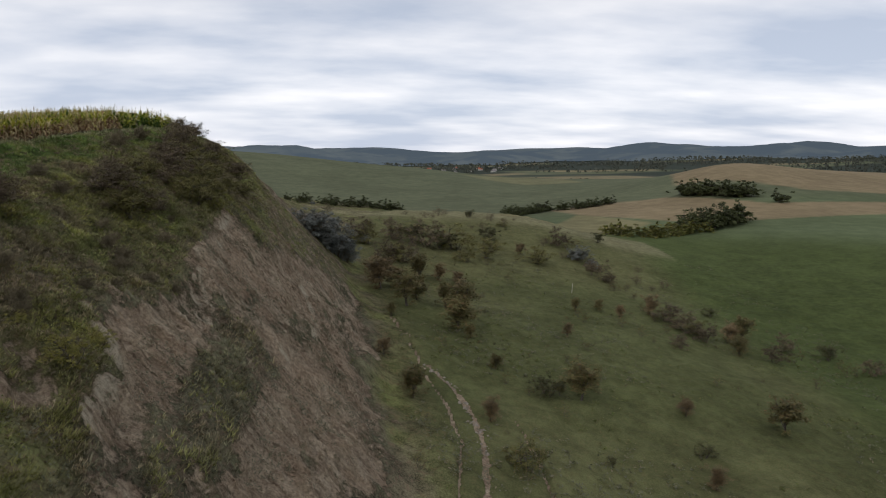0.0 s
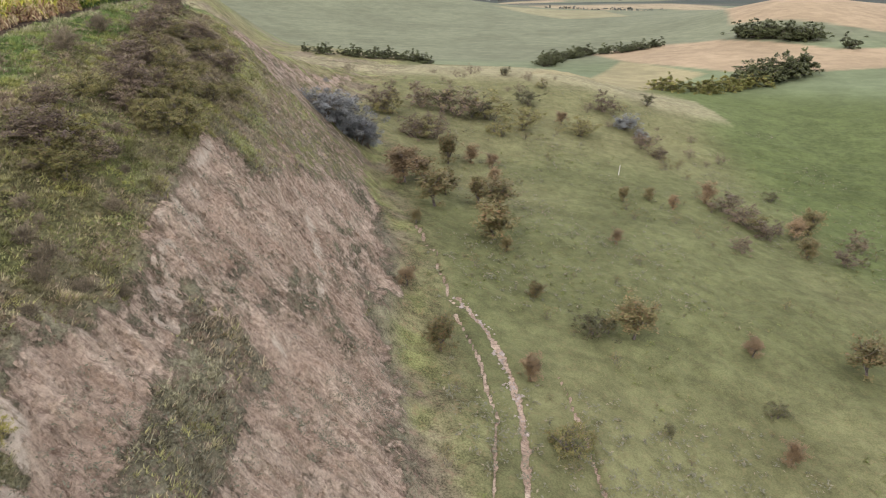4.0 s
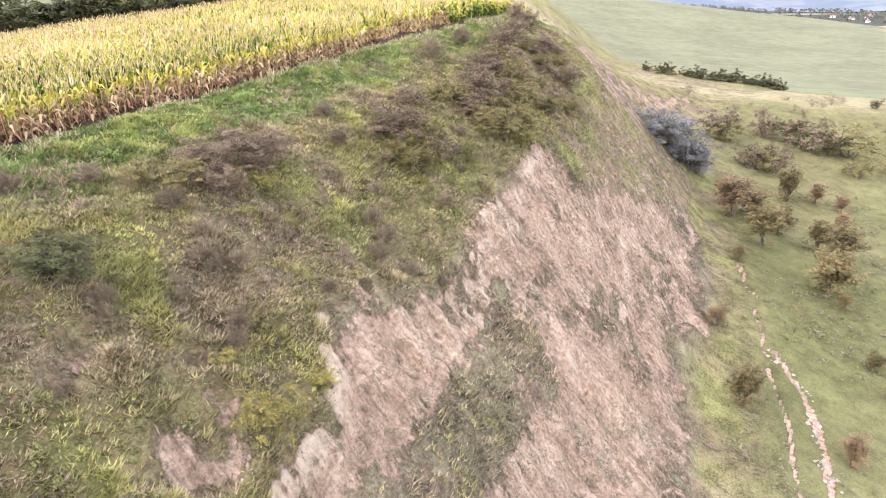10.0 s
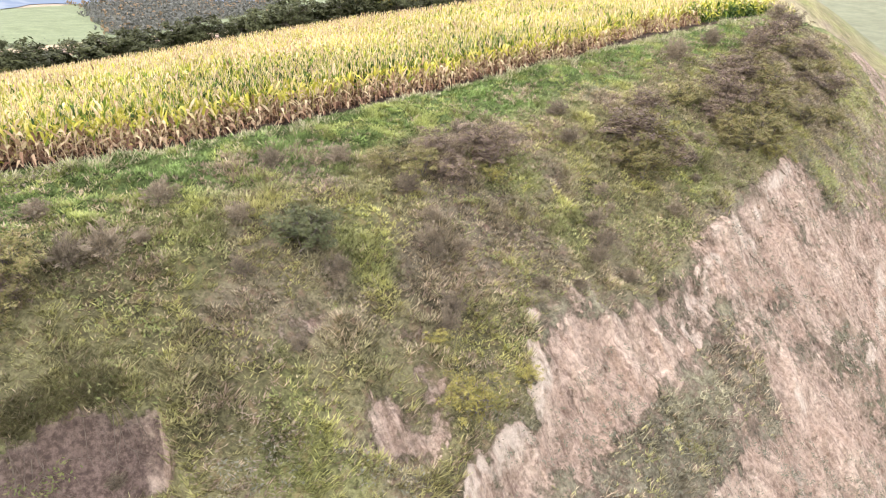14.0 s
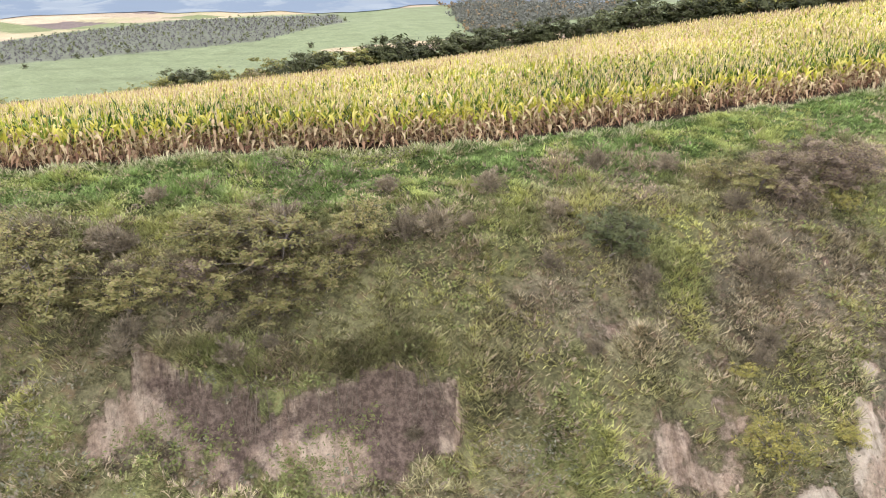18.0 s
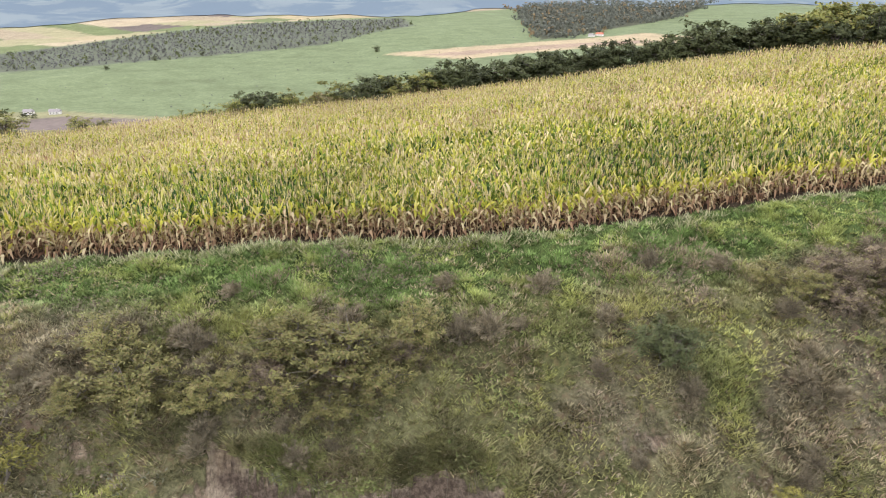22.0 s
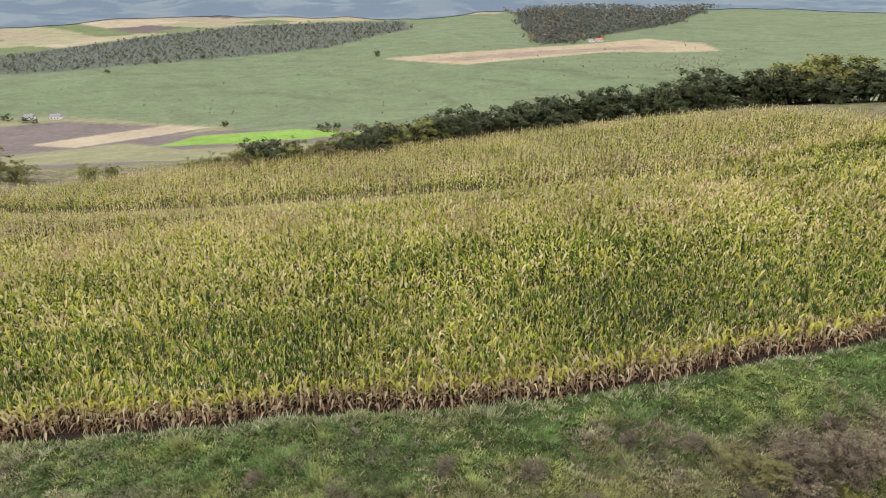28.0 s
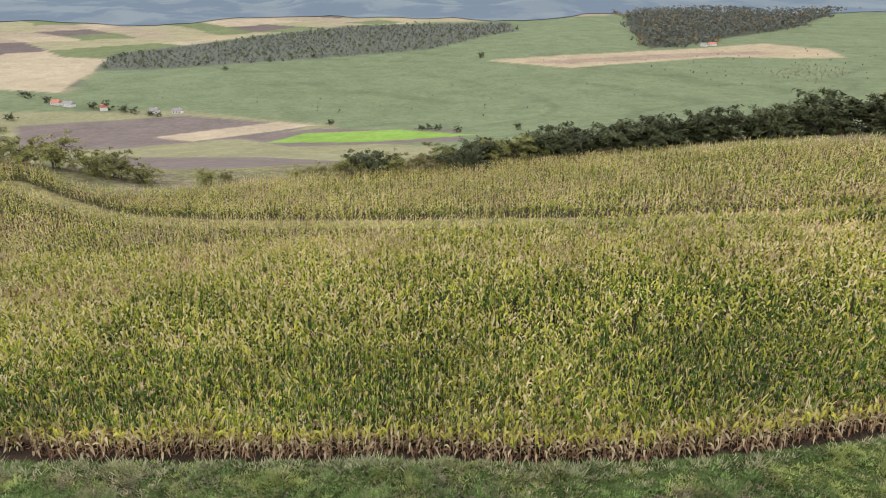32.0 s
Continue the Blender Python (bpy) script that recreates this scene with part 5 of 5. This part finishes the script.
def weed_patch(name, kind, n, per, lo, hi, seed, chance, label, valley=False, leaf=1.0):
    """Low leafy weeds in loose clumps on the hillside."""
    rng = np.random.default_rng(seed)
    y = rng.uniform(-16, 76, n * 6)
    x = line(y, 1) + 0.8 + rng.uniform(0, 1, n * 6) * (line(y, 7) - 1 - line(y, 1))
    if valley:
        y = rng.uniform(30, 150, n * 6)
        x = line(y, 7) + 2 + rng.uniform(0, 1, n * 6) * (75 - line(y, 7))
    ok = rng.random(n * 6) < chance(x, y) * np.clip(32 / np.hypot(x, y), 0.3, 1)
    x, y = x[ok][:n], y[ok][:n]
    k = len(x)
    size = rng.uniform(lo, hi, k)
    c = np.stack([x, y, height(x, y) + size * 0.35], -1)
    V = []
    P = np.repeat(c, per, 0) + rng.normal(0, 1, (k * per, 3)) * np.repeat(size, per)[:, None] * np.array([0.45, 0.45, 0.26])
    face = rng.normal(0, 0.55, (k * per, 3)) + np.array([0.25, 0, 1])
    face /= np.linalg.norm(face, axis=1)[:, None]
    a = np.cross(face, rng.normal(0, 1, face.shape))
    a /= np.linalg.norm(a, axis=1)[:, None]
    b = np.cross(face, a)
    s = rng.uniform(0.04, 0.09, (k * per, 1)) * leaf
    V = np.stack([P - a * s, P + b * s * 0.4, P + a * s, P - b * s * 0.4], 1).reshape(-1, 3)
    me = quick_mesh(name, V, np.arange(len(V)).reshape(-1, 4), LEAF[kind])
    tagged(new(name, me), label, "weeds", kind="stuff")


weed_patch("green_weeds", "weed", 2600, 16, 0.25, 0.55, 71, lambda x, y: (bare_mask(x, y) < 0.4) * smooth(0.0, 0.5, fbm(x * 0.4, y * 0.4, 3, 105)) * (slope_fraction(x, y) < 0.15),
           "low green weeds among the grass on the slope")
weed_patch("dry_weeds", "grey", 2600, 16, 0.25, 0.6, 72, lambda x, y: (bare_mask(x, y) < 0.6) * smooth(-0.1, 0.5, fbm(x * 0.3 + 7, y * 0.3, 3, 107)) * (slope_fraction(x, y) < 0.2),
           "dry brown weeds and stalks among the grass")
weed_patch("scarp_weeds", "sage", 3200, 14, 0.2, 0.5, 73, lambda x, y: (slope_fraction(x, y) > 0.0) * (bare_mask(x, y) < 0.97) * smooth(-0.25, 0.4, fbm(x * 0.35, y * 0.35, 3, 109)),
           "grey-green weeds rooted in the eroded scarp")
weed_patch("bank_weeds", "weed", 7000, 16, 0.25, 0.5, 76, lambda x, y: smooth(-0.6, 0.2, inside(x, y, PATCHES[1])) * smooth(-0.1, 0.3, fbm(x * 0.6, y * 0.6, 2, 117)), "green weeds growing on the broken bank")
weed_patch("pasture_tussocks", "sage", 2600, 9, 0.25, 0.6, 74, lambda x, y: smooth(-0.1, 0.5, fbm(x * 0.08, y * 0.08, 3, 113)), "small tussocks dotted over the pasture", True, 2.0)
weed_patch("pasture_herbs", "weed", 1800, 9, 0.2, 0.5, 75, lambda x, y: smooth(-0.1, 0.5, fbm(x * 0.1 + 5, y * 0.1, 3, 115)), "green herbs dotted over the pasture", True, 2.0)


# ---------------------------------------------------------------- hedges, woods and farms
G3 = "hedge behind the maize"
HEDGE = [(-150, -47), (-141, -30), (-135, -13), (-133, -1), (-133, 14), (-135, 23), (-136, 35), (-137, 51), (-138, 63), (-136, 76), (-130, 90), (-120, 104), (-108, 118), (-92, 128)]


def hedge_spots(pts, step, lo, hi, wobble, seed):
    rng = np.random.default_rng(seed)
    out = []
    for (ax, ay), (bx, by) in zip(pts, pts[1:]):
        k = max(1, int(math.hypot(bx - ax, by - ay) / step))
        for i in range(k):
            t = (i + rng.uniform(0, 0.8)) / k
            out.append((ax + (bx - ax) * t + rng.normal(0, wobble), ay + (by - ay) * t + rng.normal(0, wobble), rng.uniform(lo, hi)))
    return out


tree_dark = kinds("hedge_tree", "tree", "bush", (40, 41, 42), 44, 0.05, "dark green round-headed tree in the hedge behind the maize", "tree", G3, stems=9, boughs=6)
tree_light = kinds("hedge_tree", "lime", "bush", (44, 45), 44, 0.05, "light green tree with yellowing crown in the hedge", "tree", G3, stems=9, boughs=6)
tree_mixed = kinds("hedge_shrub", "haw", "bush", (46, 49), 36, 0.052, "olive and brown shrub in the hedge behind the maize", "bush", G3, stems=9, boughs=6)
scatter(tree_dark, hedge_spots(HEDGE[6:10], 2.4, 4.6, 6.8, 1.4, 1) + hedge_spots(HEDGE[3:7], 5.5, 4.0, 6.0, 1.6, 3) + hedge_spots(HEDGE[9:], 2.6, 5.0, 8.0, 2.4, 4), 20, 1.1, 0.05, 1.2)
scatter(tree_light, hedge_spots(HEDGE[3:7], 4.0, 3.2, 5.6, 1.8, 2) + [(-123, 106, 7.8), (-119, 109, 8.8), (-115, 112, 8.6), (-121, 111, 8.2), (-104, 126, 8.0), (-97, 131, 8.5)], 21, 1.1, 0.05, 1.15)
scatter(tree_mixed, hedge_spots(HEDGE[3:12], 5.0, 2.2, 3.8, 1.6, 6), 26, 1.3, 0.05)
scatter(kinds("field_bush", "lime", "bush", (47, 48), 30, 0.042, "broad yellow-green bush at the end of the maize field", "bush", G3, stems=9, boughs=7),
        [(-141, -72, 7.5), (-142, -66, 7.0), (-143, -60, 7.0), (-144, -54, 6.0), (-143, -49, 6.0), (-142, -44, 5.0), (-139, -31, 3.8), (-137, -9, 3.8), (-135, -4, 4.2), (-138, -13, 3.2), (-136, 6, 4.5),
         (-136, -80, 8.0), (-141, -27.5, 2.6)], 22, 1.15, 0.05)

G4 = "hedges in the northern fields"
far_dark = kinds("hedgerow_bush", "tree", "bush", (50, 51), 18, 0.085, "dark green hedgerow bush between fields", "bush", G4, stems=7, boughs=5)
far_light = kinds("hedgerow_bush", "lime", "bush", (53,), 16, 0.085, "yellow-green hedgerow bush between fields", "bush", G4, stems=7, boughs=6)
spots = []
for k, (pts, lo, hi) in enumerate((([(44, 262), (56, 290), (70, 311), (87, 312), (106, 322)], 2.4, 4.6), ([(137, 311), (146, 294), (156, 281)], 5, 7.5), ([(98, 210), (112, 216), (123, 223)], 5, 7.5),
                                   ([(-31, 190), (-22, 193), (-11, 196), (4, 200)], 1.6, 3.2), ([(160, 262), (163, 260)], 5, 5.5))):
    spots += hedge_spots(pts, 1.9, lo, hi, 0.9, 30 + k)
scatter(far_dark, spots, 23, 1.2, 0.05)
scatter(far_light, hedge_spots([(66, 201), (83, 198), (103, 211)], 2.4, 3.0, 5.0, 1.2, 40), 24, 1.2, 0.05)


def wood(name, poly, step, lo, hi, kind, seed, label, keep=1.0, dense=14, gap=-9):
    """A far wood: many small leafy crowns in one sheet."""
    rng = np.random.default_rng(seed)
    px, py = np.array(poly, float).T
    X, Y = np.meshgrid(np.arange(px.min(), px.max(), step), np.arange(py.min(), py.max(), step))
    x, y = (X + rng.uniform(-0.5, 0.5, X.shape) * step).ravel(), (Y + rng.uniform(-0.5, 0.5, X.shape) * step).ravel()
    ok = (inside(x, y, poly) > rng.normal(0, step * 0.5, len(x)) + 2.6 * step * fbm(x / (9 * step), y / (9 * step), 3, seed)) & (rng.random(len(x)) < keep) & (fbm(x / (13 * step), y / (13 * step), 3, seed + 5) > gap)
    x, y = x[ok], y[ok]
    n = len(x)
    h = rng.uniform(lo, hi, n)
    c = np.stack([x, y, height(x, y) + h * 0.45], -1)
    P = np.repeat(c, dense, 0)
    hh = np.repeat(h, dense)
    u = rng.normal(0, 1, (n * dense, 3))
    u /= np.linalg.norm(u, axis=1)[:, None]
    P = P + u * (hh * np.array([0.42, 0.42, 0.48])[:, None]).T
    a = np.cross(u, rng.normal(0, 1, u.shape))
    a /= np.linalg.norm(a, axis=1)[:, None]
    b = np.cross(u, a)
    s = (hh * rng.uniform(0.16, 0.3, len(hh)))[:, None]
    V = np.stack([P - a * s, P - b * s * 0.8, P + a * s + u * s * 0.3, P + b * s * 0.8], 1).reshape(-1, 3)
    me = quick_mesh(name, V, np.arange(len(V)).reshape(-1, 4), LEAF[kind])
    return tagged(new(name, me), label, "wood", kind="stuff")


wood("far_scrub", [(-1345, -471), (-1587, -500), (-1936, -271), (-2160, 7), (-2100, 430), (-1857, 402), (-1551, 148), (-1454, -174), (-1345, -389)], 12, 3, 6.5, "scrub", 60,
     "dull grey-green scrub wood on the far valley side", 0.95, 7)
wood("far_scrub", [(-1345, -471), (-1587, -500), (-1936, -271), (-2160, 7), (-2100, 430), (-1857, 402), (-1551, 148), (-1454, -174), (-1345, -389)], 24, 6, 11, "tree", 61,
     "dark green trees in the scrub wood on the far valley side", 0.35, 9)
FOREST = [(-2315, 857), (-2700, 1139), (-2800, 1500), (-2581, 1842), (-1861, 1159), (-1572, 780), (-1451, 599), (-1719, 670)]
wood("far_forest", FOREST, 15, 9, 15, "far", 62, "dark autumn forest on the far hill", 0.7, 12)
wood("far_forest", FOREST, 34, 10, 17, "red", 63, "rusty autumn trees in the forest on the far hill", 0.35, 12)
wood("far_thicket", [(-1051, 616), (-1206, 784), (-1154, 835), (-995, 731), (-904, 601)], 9, 2, 4, "grey", 64, "grey thicket on the far meadow", 0.5, 8)
NORTH = [(2100 * math.sin(math.radians(b)), 2100 * math.cos(math.radians(b))) for b in range(-15, 43, 6)] + [(3000 * math.sin(math.radians(b)), 3000 * math.cos(math.radians(b))) for b in range(39, -16, -6)]
wood("far_woods", NORTH, 28, 10, 17, "far", 65, "dark woods on the far northern hills", 0.8, 7, -0.1)
wood("far_woods", [(-20, 1250), (120, 1200), (420, 1150), (640, 1080), (760, 1300), (400, 1450), (60, 1450)], 22, 7, 13, "far", 68, "dark copses behind the northern fields", 0.7, 7, 0.12)
MEADOW = [(-700, 130), (-800, 330), (-980, 560), (-1330, 780), (-1560, 600), (-1400, 200), (-1290, -250), (-1040, -330), (-860, -60)]
wood("meadow_bushes", MEADOW, 26, 1.2, 3.2, "scrub", 66, "small grey bushes dotted over the far meadow", 0.16, 8)
wood("meadow_bushes", [(-860, 600), (-1250, 1000), (-1500, 1000), (-1440, 620), (-1100, 420)], 20, 1.5, 4.0, "tree", 67, "small dark bushes dotted over the far meadow", 0.1, 8)

lone = kinds("far_tree", "tree", "bush", (55, 56), 10, 0.1, "lone dark tree on the far meadow", "tree", "lone trees in the far valley", stems=6, boughs=5)
scatter(lone, [(-789, -35, 8), (-669, 150, 8), (-699, 58, 7), (-705, 66, 7), (-692, 74, 8), (-670, 92, 7), (-957, -345, 11), (-950, -325, 14), (-938, -300, 11), (-925, -284, 10), (-881, -412, 11),
               (-1034, -456, 10), (-1050, -470, 10), (-1438, -174, 12), (-1486, -94, 11), (-1399, 234, 13), (-1320, -241, 10), (-1000, -420, 10), (-910, -262, 8), (-903, -250, 7)], 25, 1.0, 0.05)


# ---------------------------------------------------------------- farmhouses and poles
WALL = plain_material("lime_plaster", (0.62, 0.58, 0.52), (0.7, 0.67, 0.6), 1.5)
TILE = plain_material("roof_tile", (0.42, 0.14, 0.085), (0.52, 0.2, 0.12), 2.5)
GREYROOF = plain_material("weathered_roof", (0.22, 0.2, 0.19), (0.32, 0.29, 0.27), 2.5)
GLASS = plain_material("window_glass", (0.03, 0.035, 0.04), (0.05, 0.055, 0.06), 1.0, 0.15)
WOOD = plain_material("weathered_wood", (0.2, 0.17, 0.14), (0.3, 0.26, 0.22), 4.0)


def box(bm, cx, cy, cz, sx, sy, sz):
    bmesh.ops.create_cube(bm, size=1, matrix=Matrix.Translation((cx, cy, cz)) @ Matrix.Diagonal((sx, sy, sz, 1)))


def part(name, bm, material, parent, label=""):
    me = bpy.data.meshes.new(name)
    bm.to_mesh(me)
    bm.free()
    me.materials.append(material)
    return child(name, me, parent, label)


def farmhouse(x, y, turn, L, W, H, roof, label):
    top = empty("farmhouse", label, "house", "farm in the far valley")
    bm = bmesh.new()
    box(bm, 0, 0, H / 2 - 0.5, L, W, H + 1)
    part("wall", bm, WALL, top)
    bm = bmesh.new()
    e, r = 0.5, W * 0.42
    v = [bm.verts.new(p) for p in ((-L / 2 - e, -W / 2 - e, H - 0.2), (L / 2 + e, -W / 2 - e, H - 0.2), (L / 2 + e, W / 2 + e, H - 0.2), (-L / 2 - e, W / 2 + e, H - 0.2), (-L / 2 - e, 0, H + r), (L / 2 + e, 0, H + r))]
    for f in ((0, 1, 5, 4), (2, 3, 4, 5), (0, 4, 3), (1, 2, 5), (3, 2, 1, 0)):
        bm.faces.new([v[i] for i in f])
    part("roof", bm, roof, top)
    bm = bmesh.new()
    box(bm, L * 0.2, W * 0.1, H + r * 0.9, 0.6, 0.6, 1.6)
    part("chimney", bm, WALL, top)
    for i in range(3):
        bm = bmesh.new()
        box(bm, -L * 0.32 + L * 0.3 * i, 0, H * 0.55, 1.1, W + 0.1, 1.2)
        part("window", bm, GLASS, top)
    top.matrix_basis = pose(x, y, float(height(x, y)), 0, 0, turn)


farmhouse(-951, -330, 20, 18, 9, 4.2, TILE, "whitewashed farmhouse with a red tiled roof among trees")
farmhouse(-932, -262, 70, 11, 7, 3.4, GREYROOF, "low farm building with a weathered grey roof")
farmhouse(-926, -232, 80, 12, 7, 3.2, GREYROOF, "low barn with a weathered grey roof by the field")
farmhouse(-973, -380, 60, 16, 8, 3.4, GREYROOF, "long stable with a weathered roof behind the trees")
farmhouse(-985, -400, 60, 14, 8, 3.4, TILE, "low house with a faded red roof in the far valley")
farmhouse(-1500, 760, 40, 16, 9, 3.6, TILE, "cottage with a faded red roof below the forest")
farmhouse(-1490, 735, 30, 13, 8, 3.4, GREYROOF, "grey-roofed cottage below the forest")
for i in range(11):
    a = 2.4 * i
    farmhouse(255 + 42 * math.cos(a) * (1 + 0.25 * i), 2330 + 60 * math.sin(a) * (1 + 0.2 * i), 40 * i, 15, 9, 4, TILE if i % 3 == 0 else GREYROOF,
              "small village house in the far northern valley")


def pole(x, y):
    top = empty("utility_pole", "slender grey utility pole beside the field track", "pole", "poles across the valley")
    V, F = tubes([[((0, 0, -0.5), 0.17), ((0, 0, 4.5), 0.15), ((0, 0, 9), 0.11)]], 6)
    child("post", quick_mesh("post", [tuple(v) for v in V], F, WOOD), top)
    bm = bmesh.new()
    box(bm, 0, 0, 8.4, 1.6, 0.14, 0.14)
    part("crossarm", bm, WOOD, top)
    top.matrix_basis = pose(x, y, float(height(x, y)), 0, 0, 15)


for px_, py_ in ((-848, -110), (-754, 9), (-891, -163), (-800, -52), (-700, 75)):
    pole(px_, py_)


def fence_post(x, y):
    V, F = tubes([[((0, 0, -0.2), 0.06), ((0, 0, 0.9), 0.055), ((0.02, 0, 1.7), 0.05)]], 6)
    ob = tagged(new("marker_post", quick_mesh("marker_post", [tuple(v) for v in V], F, WALL)), "pale weathered post standing in the pasture", "post")
    ob.matrix_basis = pose(x, y, float(height(x, y)), 2, 3, 0)


fence_post(31.5, 108.0)
